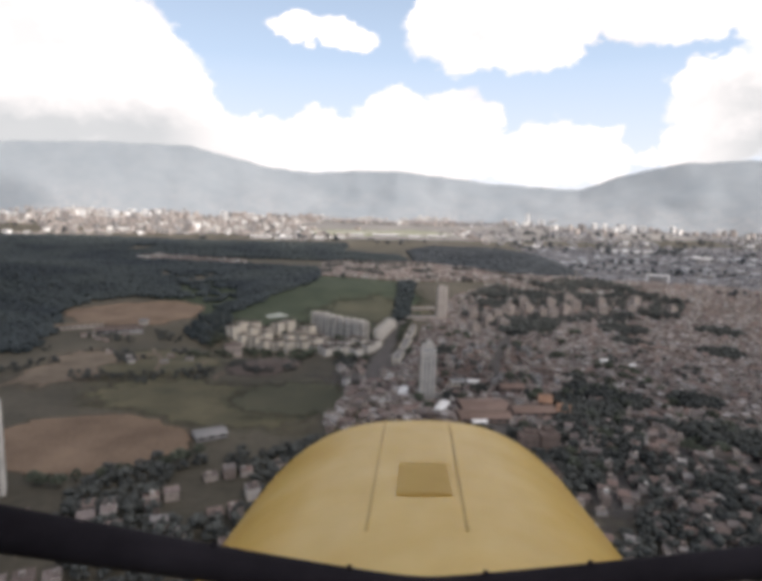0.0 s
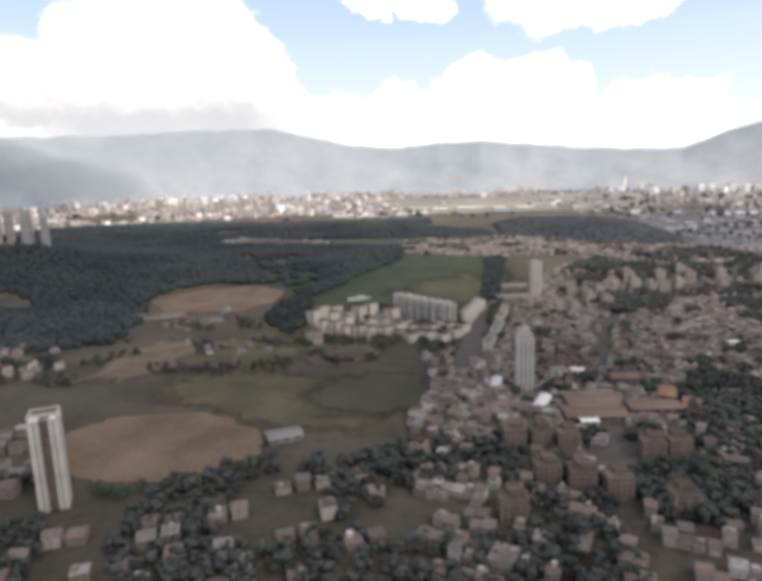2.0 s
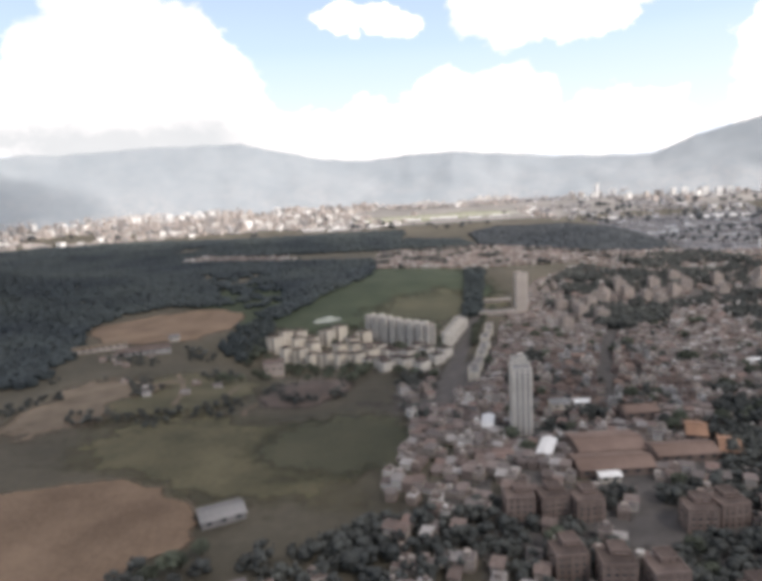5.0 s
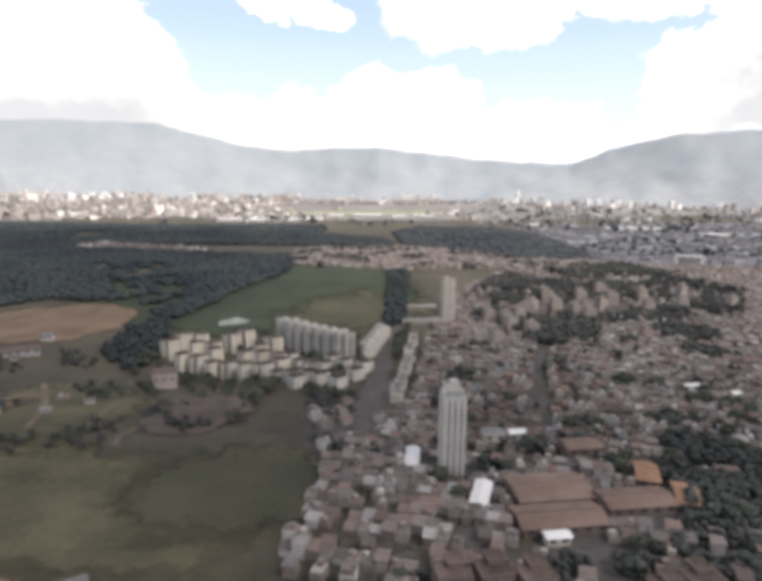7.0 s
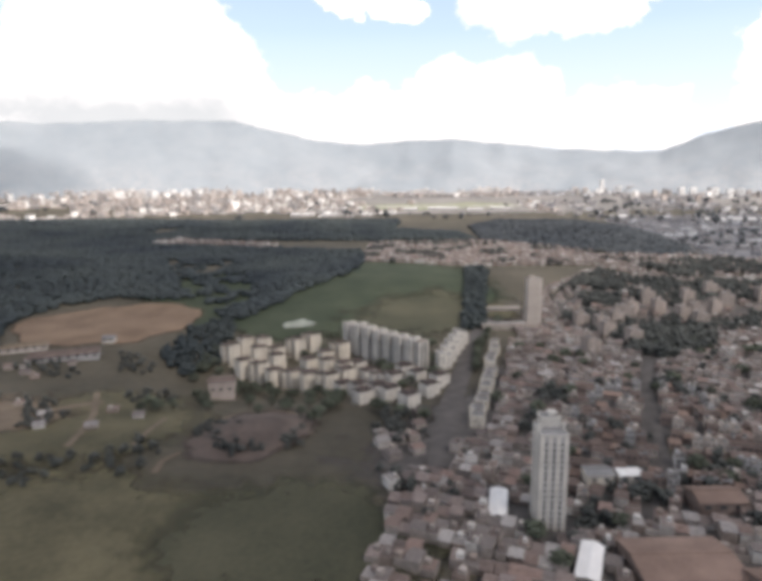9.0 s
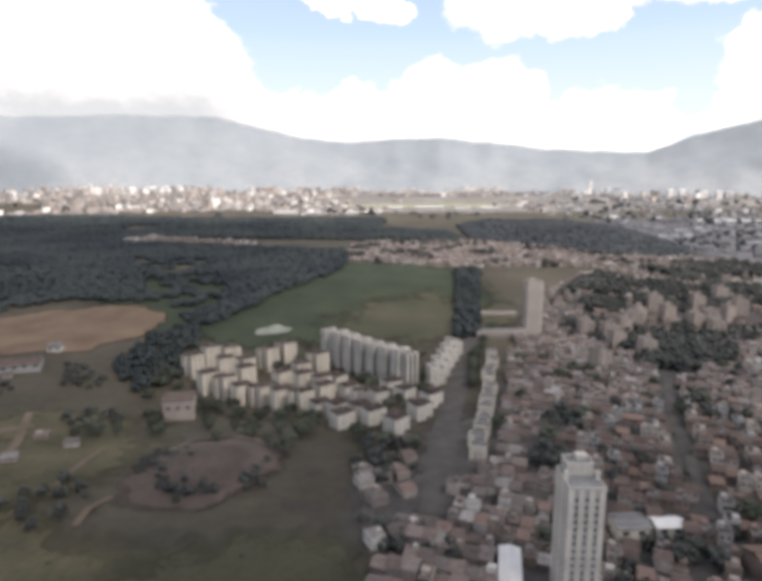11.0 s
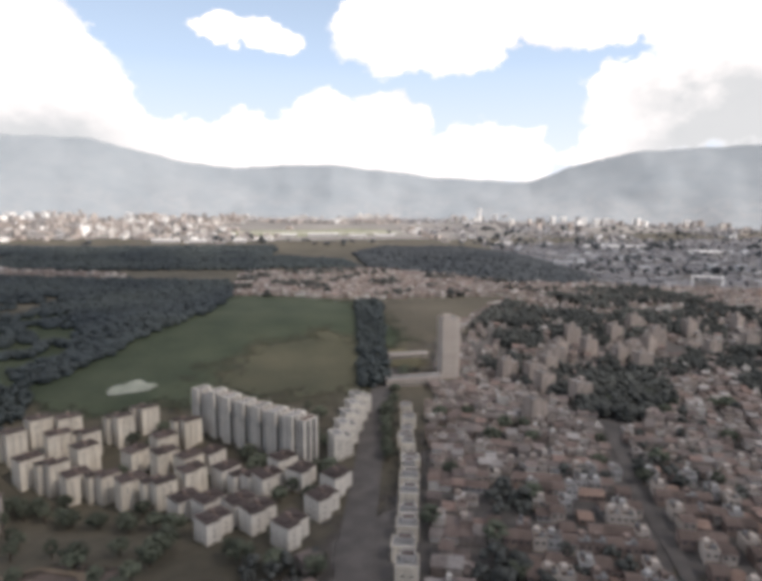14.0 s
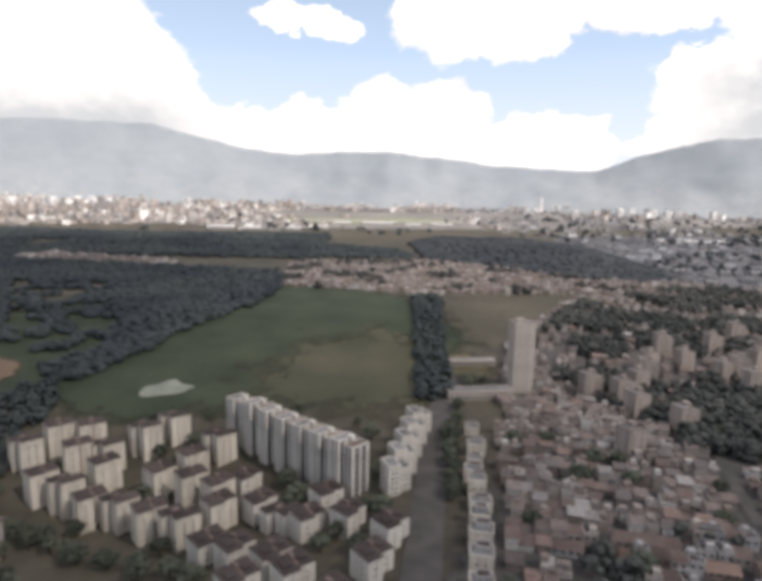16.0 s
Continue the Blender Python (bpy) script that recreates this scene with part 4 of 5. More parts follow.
ROUNDS = [(107, 750, 12), (196, 512, 20), (206, 545, 14), (236, 594, 26), (262, 560, 24), (384, 821, 26), (131, 612, 11), (172, 580, 7), (139, 402, 36), (222, 532, 26), (260, 1165, 34), (345, 1165, 36), (240, 1085, 28), (410, 905, 40), (205, 560, 14), (165, 478, 10), (130, 477, 11), (100, 474, 9), (300, 470, 30), (-40, 430, 18), (480, 760, 30), (560, 900, 36), (430, 1160, 32), (92, 590, 10), (85, 700, 12), (330, 560, 26), (240, 640, 12)]
GARDEN = [(170, 985), (205, 900), (320, 950), (520, 960), (640, 1130), (560, 1390), (330, 1320), (180, 1110)]
BLOCKED = [(x, y, 13) for x, y in FLATS] + [(x, y, 9) for x, y in ROW] + [(69, 591, 17), (139, 981, 17), (100, 966, 16), (78, 963, 14), (122, 969, 14), (-231, 368, 16), (300, 711, 9), (325, 690, 8), (45, 592, 9), (46, 607, 9), (76, 541, 9), (82, 557, 9), (125, 634, 9), (107, 634, 11), (105, 499, 8), (110, 1042, 22), (187, 968, 13), (722, 1421, 36), (690, 1390, 24), (740, 1385, 24)] + \
    [(h[0], h[1], max(h[3], h[4]) * 0.58) for h in TERRA_HALLS]
MIDS = [(o.matrix_world.translation.x, o.matrix_world.translation.y) for o in scene.objects if o.name.startswith("mid_rise_block")]
STREETS = [[(150, 640), (177, 740), (193, 785), (220, 857), (262, 960)], [(16, 640), (24, 720), (42, 815), (58, 905), (70, 950), (92, 1010)]]


def near_street(x, y, reach):
    for line in STREETS:
        for (x0, y0), (x1, y1) in zip(line, line[1:]):
            dx, dy = x1 - x0, y1 - y0
            k = min(1, max(0, ((x - x0) * dx + (y - y0) * dy) / (dx * dx + dy * dy)))
            if math.hypot(x - x0 - k * dx, y - y0 - k * dy) < reach:
                return True
    return False


def built_on(x, y):
    return any(math.hypot(x - a, y - b) < r for a, b, r in BLOCKED) or any(math.hypot(x - a, y - b) < 15 for a, b in MIDS)


def wooded(x, y):
    return any(math.hypot(x - a, y - b) < r for a, b, r in ROUNDS) or inside(x, y, COPSE)


def lots(poly, turn, rng, lot=6.6, depth=9.4, keep=1.0):
    """Lots of terrace rows back to back, with a lane between each pair of rows and gaps along them."""
    c, s = math.cos(radians(turn)), math.sin(radians(turn))
    us = [x * c + y * s for x, y in poly]
    vs = [-x * s + y * c for x, y in poly]
    out, v, j = [], min(vs), 0
    while v < max(vs):
        u = min(us) + rng.uniform(0, lot)
        while u < max(us):
            x, y = u * c - v * s, u * s + v * c
            if inside(x, y, poly) and rng.random() < (keep if not inside(x, y, GARDEN) else 0.3) and not built_on(x, y) and not wooded(x, y) and not near_street(x, y, 7):
                out.append((x, y, turn + rng.uniform(-4, 4) + (180 if j % 2 else 0)))
            u += lot + (7 if rng.random() < 0.07 else 0)
        v += depth + (0.4 if j % 2 == 0 else 5.5)
        j += 1
    return out


def house_stuff(name, places, rng, walls, roofs, label, size=(6.3, 8.8), height=(2.8, 6.8), gable=0.6):
    verts, faces, slots = [], [], []
    for x, y, turn in places:
        w, d, h = size[0] * rng.uniform(0.85, 1.08), size[1] * rng.uniform(0.8, 1.08), rng.uniform(*height)
        z = ground_z(x, y)
        c, s = math.cos(radians(turn)), math.sin(radians(turn))

        def put(pts):
            k = len(verts)
            verts.extend((x + px * c - py * s, y + px * s + py * c, z + pz) for px, py, pz in pts)
            return k
        k = put([(a * w / 2, b * d / 2, e) for e in (-2, h) for a, b in ((-1, -1), (1, -1), (1, 1), (-1, 1))])
        for f in ((0, 1, 5, 4), (1, 2, 6, 5), (2, 3, 7, 6), (3, 0, 4, 7), (4, 5, 6, 7)):
            faces.append(tuple(k + i for i in f))
            slots.append(0)
        if rng.random() < gable:
            o, r = 0.5, rng.uniform(1.0, 2.0)
            k = put([(-w / 2 - o, -d / 2 - o, h + 0.05), (w / 2 + o, -d / 2 - o, h + 0.05), (w / 2 + o, d / 2 + o, h + 0.05), (-w / 2 - o, d / 2 + o, h + 0.05), (-w / 2 - o, 0, h + r), (w / 2 + o, 0, h + r)])
            for f in ((0, 1, 5, 4), (2, 3, 4, 5), (0, 4, 3), (1, 2, 5)):
                faces.append(tuple(k + i for i in f))
                slots.append(1)
        else:
            k = put([(a * (w / 2 - 0.3), b * (d / 2 - 0.3), h + 0.1 + e) for e in (0, 0.1) for a, b in ((-1, -1), (1, -1), (1, 1), (-1, 1))])
            for f in ((0, 1, 5, 4), (1, 2, 6, 5), (2, 3, 7, 6), (3, 0, 4, 7), (4, 5, 6, 7)):
                faces.append(tuple(k + i for i in f))
                slots.append(1)
            a, b, q = rng.uniform(-w / 4, w / 4), rng.uniform(-d / 4, d / 4), rng.uniform(1.0, 1.8)
            k = put([(a + i * q, b + j * q, e) for e in (h, h + 2.4) for i, j in ((-1, -1), (1, -1), (1, 1), (-1, 1))])
            for f in ((0, 1, 5, 4), (1, 2, 6, 5), (2, 3, 7, 6), (3, 0, 4, 7), (4, 5, 6, 7)):
                faces.append(tuple(k + i for i in f))
                slots.append(0)
    ob = mesh_object(name, verts, faces, [walls, roofs], slots)
    return tagged(ob, label, "houses", kind="stuff")


rng = random.Random(3)
main_lots = lots(MAIN, -17, rng, keep=0.93)
single = [p for p in main_lots if 90 < p[0] < 220 and 610 < p[1] < 780]
rng.shuffle(single)
single = single[:195]
taken = set(single)
rest = [p for p in main_lots if p not in taken and (p[1] > 500 or rng.random() < 0.5)]
house_kinds = [house_kind(w, d, h, a, b, f) for w, d, h, a, b, f in (
    (6.2, 8.6, 5.6, M_BRICK, M_TILE, False), (6.4, 8.8, 3.2, M_BRICK, M_TERRA, False), (6.0, 8.2, 6.0, M_GREYWALL, M_TILE, True), (6.4, 8.8, 5.4, M_BEIGE, M_TILE, False),
    (6.2, 8.6, 5.8, M_BRICK, M_ROOFGREY, True), (6.4, 8.8, 3.4, M_GREYWALL, M_TILE, False), (6.0, 8.2, 6.2, M_BEIGE, M_TILE, True), (6.3, 8.7, 5.6, M_BRICK, M_TILE, False))]
fresh = [True] * len(house_kinds)
for x, y, turn in single:
    k = rng.randrange(len(house_kinds))
    if fresh[k]:
        house_kinds[k].matrix_world, fresh[k] = at(x, y, turn), False
    else:
        copy_thing(house_kinds[k], at(x, y, turn))
house_stuff("house_rows", rest, rng, M_HOUSEWALL, M_HOUSEROOF, "dense rows of small brick and rendered houses with brown roofs")
house_stuff("house_rows", lots(NORTH, -10, rng, 8, 10.5), rng, M_HOUSEWALL, M_HOUSEROOF, "dense rows of reddish brown houses beyond the park", height=(3.2, 7.5))
house_stuff("house_rows", lots(NORTHWEST, -20, rng, 14, 15, 0.8), rng, M_HOUSEWALL, M_HOUSEROOF, "scattered houses in a forest clearing", size=(11, 12), height=(5, 9))
house_stuff("house_rows", lots(WEST, 30, rng, 13, 14, 0.36), rng, M_HOUSEWALL, M_HOUSEROOF, "grey and white houses on a wooded slope", size=(9, 9.5), height=(3.5, 8), gable=0.4)
house_stuff("house_rows", lots(NEARWEST, 12, rng, 11, 13, 0.6), rng, M_HOUSEWALL, M_HOUSEROOF, "scattered houses among trees below the sports field", size=(9, 11), height=(3.5, 8))
NEARSOUTH = [(-240, 240), (-20, 240), (-35, 395), (-70, 425), (-112, 385), (-190, 345), (-240, 330)]
house_stuff("house_rows", lots(NEARSOUTH, 20, rng, 12, 14, 0.42), rng, M_HOUSEWALL, M_HOUSEROOF, "scattered brown and white houses among near trees", size=(9, 10), height=(3.5, 8))
LOWER = [(-26, 712), (8, 718), (10, 690), (2, 650), (6, 632), (28, 612), (2, 572), (-28, 640)]
house_stuff("house_rows", lots(LOWER, 32, rng, 11, 12, 0.5), rng, M_HOUSEWALL, M_HOUSEROOF, "low brown houses and yards below the estate", size=(8.5, 9), height=(3, 6.5))
YARDS = [(-345, 735), (-225, 745), (-190, 690), (-215, 650), (-300, 700), (-400, 830), (-330, 880), (-300, 800)]
house_stuff("house_rows", lots(YARDS, 25, rng, 13, 15, 0.22), rng, M_HOUSEWALL, M_HOUSEROOF, "scattered low sheds and houses beside the worn meadow", size=(8, 9), height=(2.6, 4.2))
# valley floor and far city
EAST = [(560, 1400), (830, 1330), (980, 880), (1500, 900), (2600, 1700), (2400, 2700), (620, 2450), (640, 1900)]
house_stuff("district_roofs", lots(EAST, -12, rng, 26, 27, 0.42), rng, M_EASTWALL, M_EASTROOF, "sheds and houses of a valley district, colours greyed for haze", size=(20, 18), height=(4, 11), gable=0.5)


def far_city():
    r = random.Random(21)
    places = {"low": [], "high": [], "east": []}
    for i in range(5200):
        a, q = radians(r.uniform(-47, 47)), 2450 + 1850 * r.random() ** 0.8
        x, y = math.sin(a) * q, 60 + math.cos(a) * q
        if inside(x, y, FOREST) or inside(x, y, HILL) or inside(x, y, EAST):
            continue
        if -240 < x < 480 and 2880 < y < 3170:
            continue
        dens = noise.noise(Vector((x * 0.0022, y * 0.0022, 4)))
        left = x < -250
        if dens < (-0.25 if left else 0.0) or (not left and q < 2900 and r.random() < 0.6):
            continue
        tall = left and q > 2800 and r.random() < 0.3 or (x > 900 and q > 3300 and r.random() < 0.12)
        kind = "high" if tall else "east" if x > 560 else "low"
        places[kind].append((x, y, r.uniform(-25, 35)))
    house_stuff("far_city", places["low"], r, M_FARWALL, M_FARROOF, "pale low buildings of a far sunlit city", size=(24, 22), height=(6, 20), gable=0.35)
    house_stuff("far_city", places["east"], r, M_EASTWALL, M_FARROOF, "low buildings of the far eastern city, muted by painted haze", size=(22, 20), height=(5, 14), gable=0.35)
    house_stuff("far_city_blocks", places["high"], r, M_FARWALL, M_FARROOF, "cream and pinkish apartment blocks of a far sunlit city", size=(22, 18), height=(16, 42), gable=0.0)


far_city()


def hill_town():
    """Small pale buildings that climb the foot of the ranges west of the airfield."""
    r = random.Random(31)
    verts, faces = [], []
    for i in range(8000):
        a, k = r.uniform(-46, 14), 0.02 + 0.17 * r.random() ** 1.5
        if noise.noise(Vector((a * 0.3, k * 5, 3))) + r.uniform(-0.3, 0.3) < -0.1 + k * 1.6:
            continue
        x, y, z = slope_point(a, k)
        w, h = r.uniform(4, 9), r.uniform(3, 8) if r.random() < 0.85 else r.uniform(10, 20)
        b = len(verts)
        verts.extend((x + p * w, y + q * w, z + e) for e in (-14, h) for p, q in ((-1, -1), (1, -1), (1, 1), (-1, 1)))
        faces.extend(tuple(b + v for v in f) for f in ((0, 1, 5, 4), (1, 2, 6, 5), (2, 3, 7, 6), (3, 0, 4, 7), (4, 5, 6, 7)))
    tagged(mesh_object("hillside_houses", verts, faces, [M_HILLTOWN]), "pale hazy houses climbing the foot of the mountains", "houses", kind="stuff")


hill_town()


# ---- trees ----
def lump(seed, detail=1, amount=0.7):
    """A knobbly leaf clump about 1 m in radius: vertices and triangles."""
    bm = bmesh.new()
    bmesh.ops.create_icosphere(bm, subdivisions=detail, radius=1.0)
    for v in bm.verts:
        v.co *= 1 + amount * noise.noise(v.co * 1.9 + Vector((seed, seed * 2, 0)))
    vs = np.array([v.co[:] for v in bm.verts])
    fs = np.array([[v.index for v in f.verts] for f in bm.faces])
    bm.free()
    return vs, fs


LUMPS = [lump(i * 3.7) for i in range(10)]


def crown_arrays(rng, radius, height, clumps, size, leaves):
    """A crown: clumps set round a loose ellipsoid, with single leaf tufts standing out between them."""
    vs, fs, k = [], [], 0
    for i in range(clumps):
        a, t = rng.uniform(0, 6.283), rng.uniform(-0.55, 1.0)
        q = math.sqrt(max(0.05, 1 - t * t)) * rng.uniform(0.45, 1.0)
        c = np.array([math.cos(a) * q * radius, math.sin(a) * q * radius, height * (0.5 + 0.42 * t)])
        v, f = LUMPS[rng.randrange(6)]
        s = size * rng.uniform(0.65, 1.25)
        vs.append(v * np.array([s, s, s * 0.75]) + c)
        fs.append(f + k)
        k += len(v)
    for i in range(leaves):
        a, t = rng.uniform(0, 6.283), rng.uniform(-0.6, 1.0)
        q = math.sqrt(max(0.0, 1 - t * t)) * rng.uniform(0.85, 1.2)
        c = np.array([math.cos(a) * q * radius, math.sin(a) * q * radius, height * (0.5 + 0.5 * t)])
        v = np.array([[rng.uniform(-1, 1) for _ in range(3)] for _ in range(3)]) * size * 0.55
        vs.append(v + c)
        fs.append(np.array([[0, 1, 2]]) + k)
        k += 3
    return np.concatenate(vs), np.concatenate(fs)


def tree_kind(seed, radius, height, trunk):
    rng = random.Random(seed)
    ob = thing("tree", pose(0, 0, 0), "broad dark green tree with an uneven crown", "tree", "street and garden trees")
    bm = bmesh.new()
    bmesh.ops.create_cone(bm, cap_ends=True, segments=8, radius1=0.42, radius2=0.2, depth=trunk + 3.5, matrix=Matrix.Translation((0, 0, (trunk + 2.5) / 2)))
    for i in range(5):
        a = i * 1.257 + rng.uniform(-0.3, 0.3)
        m = Matrix.Translation((math.cos(a) * radius * 0.28, math.sin(a) * radius * 0.28, trunk + 0.9)) @ Euler((0, radians(48), a)).to_matrix().to_4x4()
        bmesh.ops.create_cone(bm, cap_ends=True, segments=6, radius1=0.17, radius2=0.06, depth=radius * 0.85, matrix=m)
    part("trunk", bm, M_BARK, ob)
    v, f = crown_arrays(rng, radius, height, 34, radius * 0.3, 150)
    crown = mesh_object("crown", (v + np.array([0, 0, trunk])).tolist(), f.tolist(), [M_LEAF])
    crown.parent = ob
    return ob


rng = random.Random(14)
tree_kinds = [tree_kind(1, 4.2, 6.5, 2.6), tree_kind(2, 5.4, 7.5, 3.2), tree_kind(3, 3.2, 7.8, 2.4), tree_kind(4, 4.8, 5.6, 3.0)]
spots = []
for line, off in ((STREETS[1][2:], -11), ([(-70, 700), (-55, 760), (-85, 785), (-120, 800), (-205, 850), (-215, 890)], 3), ([(-50, 920), (0, 880), (25, 815)], 5), ([(20, 700), (-10, 712), (-40, 730)], 0),
                  ([(-300, 395), (-200, 378), (-140, 400), (-110, 440)], 0)):
    for (x0, y0), (x1, y1) in zip(line, line[1:]):
        d = math.hypot(x1 - x0, y1 - y0)
        for i in range(int(d / 11)):
            k = (i + rng.uniform(0.1, 0.9)) / (d / 11)
            spots.append((x0 + (x1 - x0) * k - (y1 - y0) / d * off + rng.uniform(-2, 2), y0 + (y1 - y0) * k + (x1 - x0) / d * off + rng.uniform(-2, 2)))
for i in range(120):
    spots.append((rng.uniform(55, 330), rng.uniform(400, 900)))
for i in range(75):
    spots.append((rng.uniform(-215, 25), rng.uniform(715, 935)))
ESTATE_ALL = ESTATE + [(-66 + 75 * i / 6.3, 905 - 80 * i / 6.3) for i in range(7)] + [(27, 832), (32, 850), (37, 868), (42, 885), (47, 902), (-172, 800)]
fresh = [True] * 4
for x, y in spots:
    if built_on(x, y) or near_street(x, y, 5) or any(math.hypot(x - a, y - b) < 10.5 for a, b in ESTATE_ALL) or any(math.hypot(x - p[0], y - p[1]) < 4.5 for p in single):
        continue
    k = rng.randrange(4)
    m = at(x, y, rng.uniform(0, 360), -0.2)
    if fresh[k]:
        tree_kinds[k].matrix_world, fresh[k] = m, False
    else:
        copy_thing(tree_kinds[k], m)


CROWNS = [crown_arrays(random.Random(90 + i), 1.0, 1.5, 11, 0.42, 34) for i in range(8)]


def forest(name, poly, spacing, rng, label, size=(4.0, 7.0), keep=lambda x, y: True, clumps=2, closed=False, leafy=False, mat=None):
    """A wood: one crown of clumps for each tree on a jittered grid; a closed wood has crowns that run into one canopy."""
    xs, ys = [p[0] for p in poly], [p[1] for p in poly]
    vs, fs, k = [], [], 0
    y = min(ys)
    while y < max(ys):
        step = spacing * (1 + max(0, (y - 1300)) / 1400)
        x = min(xs)
        while x < max(xs):
            x += step
            px, py = x - step + rng.uniform(-0.5, 0.5) * step, y + rng.uniform(-0.5, 0.5) * step
            if inside(px, py, poly) and keep(px, py):
                g, s = ground_z(px, py), rng.uniform(*size) * (step / spacing) ** 0.8
                lift = 1.6 * noise.noise(Vector((px * 0.02, py * 0.02, 4))) + rng.uniform(-0.7, 0.8)
                if leafy:
                    v, f = CROWNS[rng.randrange(8)]
                    a, tall = rng.uniform(0, 6.283), s * rng.uniform(0.9, 1.5)
                    turn = np.array([[math.cos(a), -math.sin(a), 0], [math.sin(a), math.cos(a), 0], [0, 0, 1]])
                    vs.append(v @ turn * np.array([s, s, tall]) + np.array([px, py, g + 0.4]))
                    fs.append(f + k)
                    k += len(v)
                    continue
                for i in range(clumps):
                    v, f = LUMPS[rng.randrange(len(LUMPS))]
                    if closed and i == 0:
                        vs.append(v * np.array([s * 1.35, s * 1.35, 4.2 + 0.5 * lift]) + np.array([px, py, g + 3.0]))
                        fs.append(f + k)
                        k += len(v)
                        continue
                    q = s * (rng.uniform(0.35, 0.75) if closed else rng.uniform(0.35, 0.9))
                    c = np.array([px + rng.uniform(-0.8, 0.8) * s, py + rng.uniform(-0.8, 0.8) * s, g + (rng.uniform(5.0, 6.0) + lift if closed else s * rng.uniform(0.5, 1.8))])
                    vs.append(v * np.array([q * rng.uniform(0.8, 1.2), q * rng.uniform(0.8, 1.2), q * (rng.uniform(0.32, 0.52) if closed else rng.uniform(0.75, 1.15))]) + c)
                    fs.append(f + k)
                    k += len(v)
        y += step
    ob = mesh_object(name, np.concatenate(vs).tolist(), np.concatenate(fs).tolist(), [mat or (M_WOOD if closed else M_GROVE)], smooth=True)
    return tagged(ob, label, "trees", kind="stuff")


GLADE = [(-480, 1400), (-330, 1390), (-240, 1150), (-196, 1050), (-262, 1035), (-350, 1150)]


def clearing(x, y):
    if inside(x, y, GLADE):
        return noise.noise(Vector((x * 0.03, y * 0.03, 12))) > 0.05
    return noise.noise(Vector((x * 0.006, y * 0.006, 2))) > -0.55 and not (math.hypot(x + 955, y - 1175) < 75)


rng = random.Random(77)
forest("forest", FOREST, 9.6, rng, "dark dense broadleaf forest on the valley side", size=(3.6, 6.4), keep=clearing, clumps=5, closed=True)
forest("forest", HILL, 9.5, rng, "dark wooded hill in the valley floor", clumps=3, closed=True, mat=M_HAZEWOOD)
forest("copse", COPSE, 8, rng, "dark copse between the houses", size=(4.0, 6.0), leafy=True)
for a, b, r in ROUNDS:
    forest("tree_clump", [(a + math.cos(i * 0.785) * r, b + math.sin(i * 0.785) * r) for i in range(8)], 7, rng, "clump of dark trees among houses", size=(3.2, 5.2), leafy=True)
forest("tree_belt", [(54, 958), (78, 958), (118, 1285), (84, 1300)], 7, rng, "belt of dark trees along the park", size=(3.4, 5.4), leafy=True, mat=M_WOOD)
forest("garden_trees", GARDEN, 10, rng, "dark trees between mid-rise flats", size=(3.6, 5.8), leafy=True, keep=lambda x, y: noise.noise(Vector((x * 0.013, y * 0.013, 1))) > -0.08 and not built_on(x, y))
forest("near_trees", [(-330, 240), (520, 240), (640, 520), (330, 520), (90, 480), (20, 470), (-60, 440), (-100, 420), (-300, 385)], 9.2, rng, "dark trees between the near houses", size=(3.0, 5.0), leafy=True, keep=lambda x, y: noise.noise(Vector((x * 0.012, y * 0.012, 5))) > -0.12 and not built_on(x, y))
forest("copse", [(-268, 880), (-222, 838), (-198, 872), (-206, 950), (-228, 1004), (-256, 965)], 8, rng, "dark copse between the earth field and the estate", size=(3.4, 5.4), leafy=True, mat=M_WOOD)
forest("mound_scrub", [(-150, 672), (-112, 640), (-70, 660), (-74, 690), (-108, 684), (-146, 700)], 6.5, rng, "dark brownish scrub on the shaded foot of the mound", size=(1.8, 3.2), leafy=True)
forest("yard_trees", [(70, 560), (330, 520), (420, 700), (420, 880), (150, 860), (90, 760)], 13, rng, "dark trees in yards between the houses", size=(2.6, 4.4), leafy=True, keep=lambda x, y: noise.noise(Vector((x * 0.02, y * 0.02, 7))) > 0.12 and not built_on(x, y) and not near_street(x, y, 5))
forest("slope_trees", WEST, 11, rng, "dark trees between houses on the slope", size=(3.0, 5.0), leafy=True, keep=lambda x, y: noise.noise(Vector((x * 0.02, y * 0.02, 11))) > -0.1)
forest("yard_trees", LOWER, 9, rng, "dark trees between the low houses below the estate", size=(2.4, 4.0), leafy=True, keep=lambda x, y: noise.noise(Vector((x * 0.03, y * 0.03, 5))) > 0.05)
forest("meadow_scrub", [(-400, 560), (-250, 600), (-90, 590), (-60, 700), (-200, 760), (-230, 850), (-300, 880), (-400, 800)], 10, rng, "low dark scrub on the meadow", size=(1.8, 3.4), leafy=True, keep=lambda x, y: noise.noise(Vector((x * 0.02, y * 0.02, 3))) > 0.2)
forest("town_trees", NORTH, 11, rng, "dark trees between the houses beyond the park", size=(3.6, 6.0), leafy=True, keep=lambda x, y: noise.noise(Vector((x * 0.016, y * 0.016, 9))) > 0.2)
forest("valley_trees", [(560, 1420), (900, 1000), (2400, 1700), (2300, 2600), (640, 2420)], 26, rng, "dark tree belts on the valley floor", size=(5, 8), mat=M_HAZEWOOD, keep=lambda x, y: noise.noise(Vector((x * 0.004, y * 0.008, 6))) > 0.26)
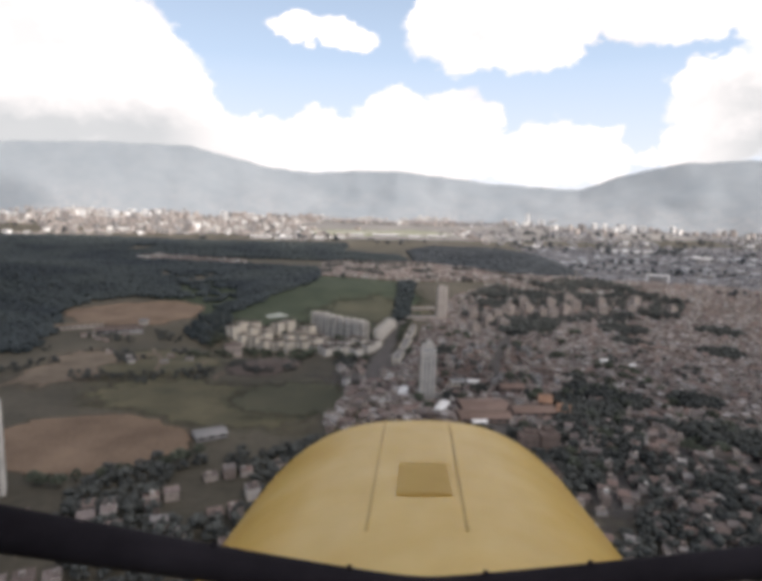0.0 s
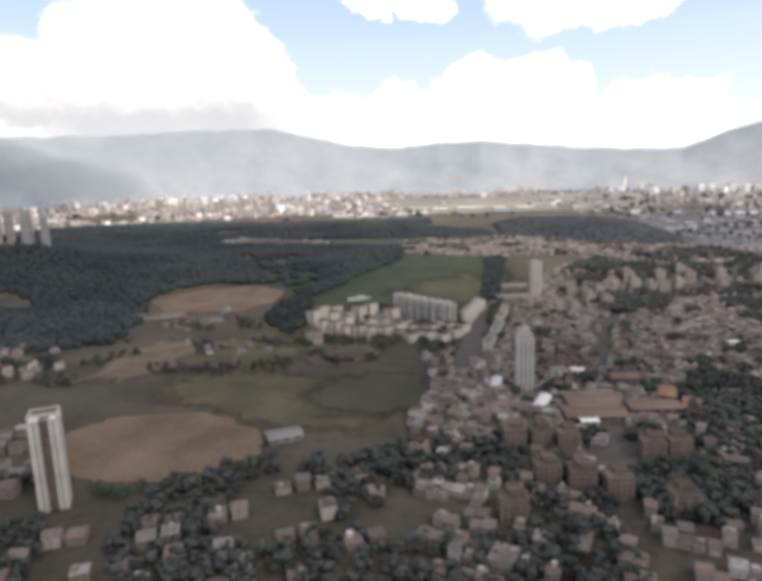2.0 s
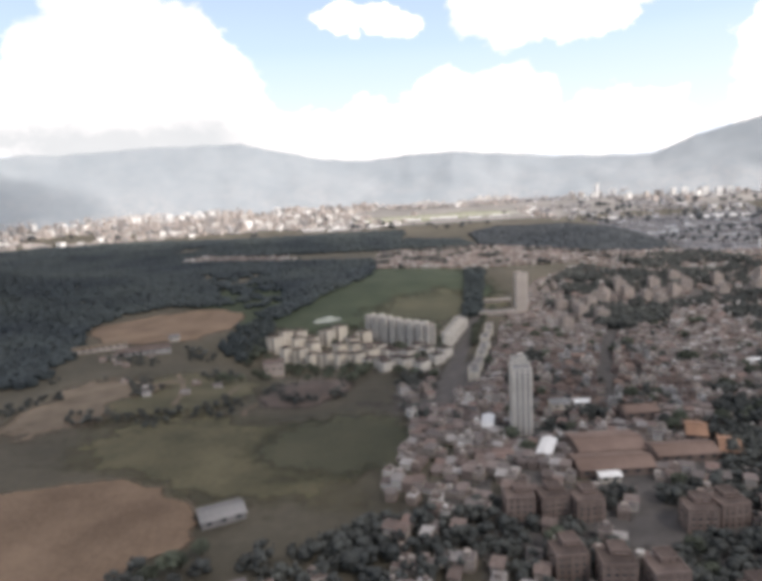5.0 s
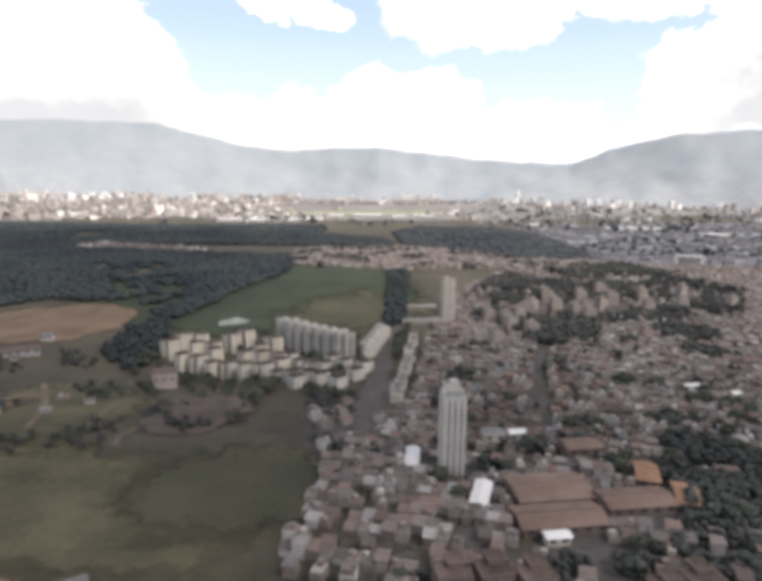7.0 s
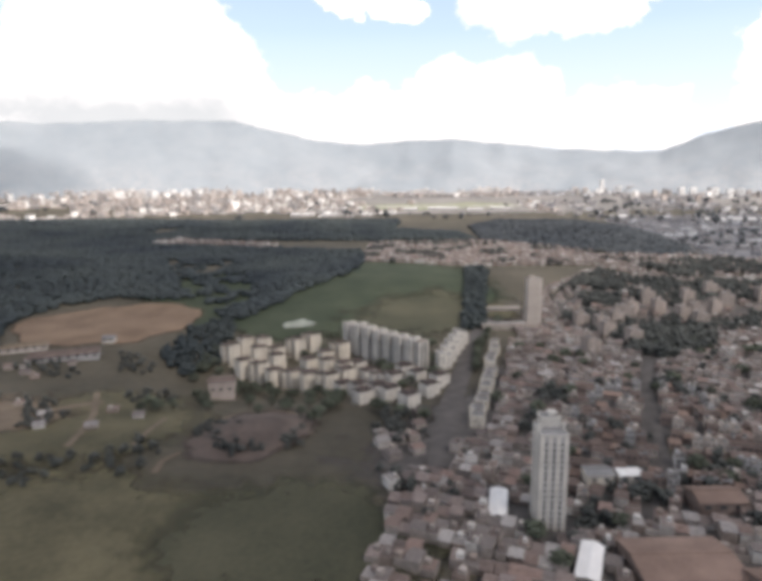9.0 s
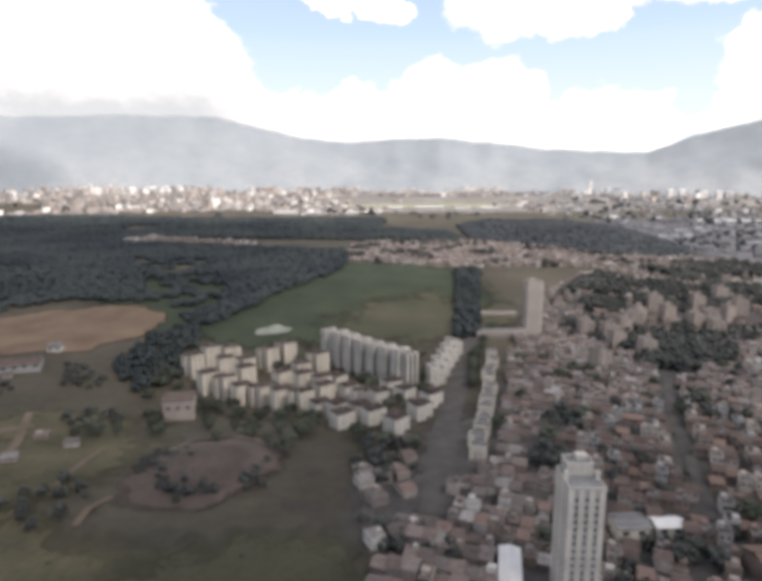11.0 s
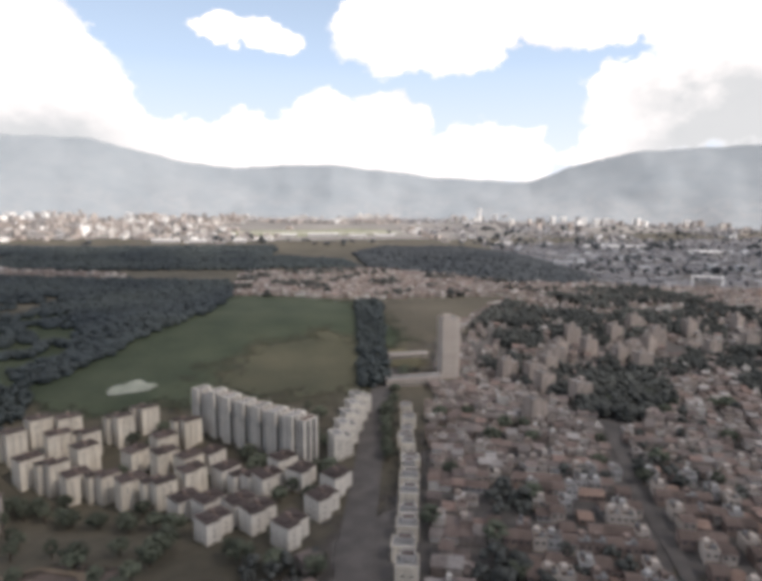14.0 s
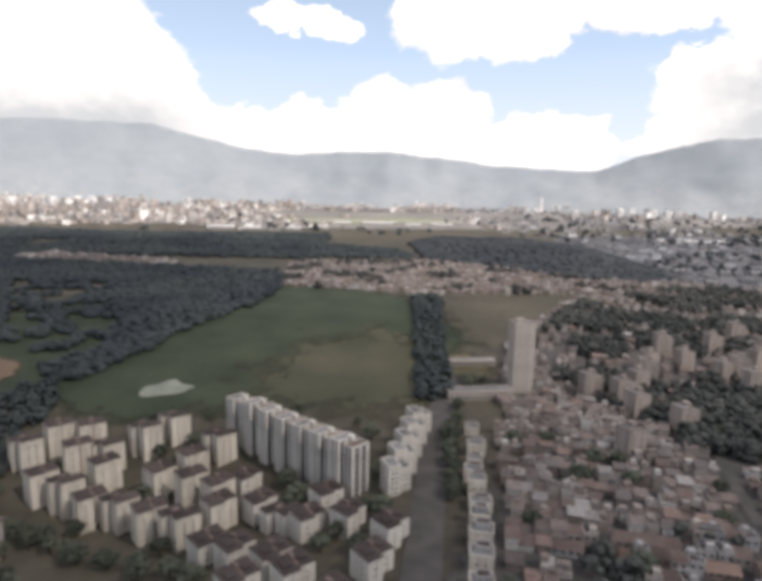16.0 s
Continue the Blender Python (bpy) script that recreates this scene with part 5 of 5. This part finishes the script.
forest("valley_trees", [(-2300, 2440), (2300, 2440), (2000, 3300), (-2000, 3000)], 30, rng, "dark tree belts before the far city", size=(5, 8), mat=M_HAZEWOOD, keep=lambda x, y: noise.noise(Vector((x * 0.003, y * 0.009, 8))) > 0.26 and not (-260 < x < 480 and 2880 < y < 3170))


# ---- the light aircraft where the flight begins ----
craft = thing("light_aircraft", look(PATH[0][1], PATH[0][2], PATH[0][3]), "yellow light aircraft nose with black windscreen rim, in flight", "aircraft")


def cowling_point(s, x):
    """A point of the cowling at distance s ahead of the seat, x from its centre line."""
    end = max(0.0, (s - 1.9) / 0.35)
    top = -0.423 - 0.30 * end ** 2.2
    return (0.014 + 0.052 * s + x * (1 - 0.25 * end ** 2), top - 1.6 * abs(x) ** 2.8, -s)


bm = bmesh.new()
grid = []
for i in range(37):
    s = 0.62 + 1.63 * i / 36
    grid.append([bm.verts.new(cowling_point(s, -0.8 + 1.6 * j / 48)) for j in range(49)])
for i in range(36):
    for j in range(48):
        bm.faces.new((grid[i][j], grid[i][j + 1], grid[i + 1][j + 1], grid[i + 1][j]))
for f in bm.faces:
    f.smooth = True
solid = bmesh.ops.solidify(bm, geom=bm.faces[:], thickness=0.006)
cowl = part("cowling", bm, M_YELLOW, craft, "smooth yellow painted cowling")
for x0, x1 in ((-0.095, -0.10), (0.085, 0.107)):
    bm = bmesh.new()
    last = None
    for i in range(30):
        s = 1.04 + 0.9 * i / 29
        x = x0 + (x1 - x0) * i / 29
        px, py, pz = cowling_point(s, x)
        ring = [bm.verts.new((px + a, py + b, pz)) for a, b in ((-0.0036, -0.004), (-0.002, 0.003), (0.002, 0.003), (0.0036, -0.004))]
        if last:
            for j in range(4):
                bm.faces.new((last[j], last[(j + 1) % 4], ring[(j + 1) % 4], ring[j]))
        last = ring
    part("seam", bm, M_SEAM, cowl, "darker raised panel seam")
bm = bmesh.new()
g = [[bm.verts.new(Vector(cowling_point(1.22 + 0.22 * i / 6, -0.045 + 0.115 * j / 6)) + Vector((0, 0.004, 0))) for j in range(7)] for i in range(7)]
for i in range(6):
    for j in range(6):
        bm.faces.new((g[i][j], g[i][j + 1], g[i + 1][j + 1], g[i + 1][j]))
bmesh.ops.solidify(bm, geom=bm.faces[:], thickness=0.004)
part("hatch", bm, M_YELLOWDARK, cowl, "dull yellow inspection hatch")


def rim_radius(x):
    """The rim is stouter towards its left end."""
    return 0.0145 + (0.024 * (0.05 - x) if x < 0.05 else 0.01 * (x - 0.05))


def rim_point(k):
    x = -0.62 + 1.24 * k
    return Vector((x, -0.342 - rim_radius(x) + (0.188 if x < 0.05 else 0.109) * math.hypot(x - 0.05, 0.02) ** 1.12, -0.7))


bm = bmesh.new()
last = None
for i in range(61):
    p = rim_point(i / 60)
    q = rim_radius(p.x)
    ring = [bm.verts.new(p + Vector((0, math.cos(j * 0.5236) * q, math.sin(j * 0.5236) * q))) for j in range(12)]
    if last:
        for j in range(12):
            f = bm.faces.new((last[j], ring[j], ring[(j + 1) % 12], last[(j + 1) % 12]))
            f.smooth = True
    last = ring
rim = part("windscreen_rim", bm, M_BLACK, craft, "black rubber windscreen rim")
for k in (0.12, 0.34, 0.47, 0.6, 0.7):
    p = rim_point(k)
    shared("rim_bolt", rim, "bolt", M_BLACK, lambda bm: bmesh.ops.create_cone(bm, cap_ends=True, segments=8, radius1=0.004, radius2=0.003, depth=0.006, matrix=Matrix.Rotation(radians(-90), 4, "X")), p + Vector((0, rim_radius(p.x) + 0.001, 0)))
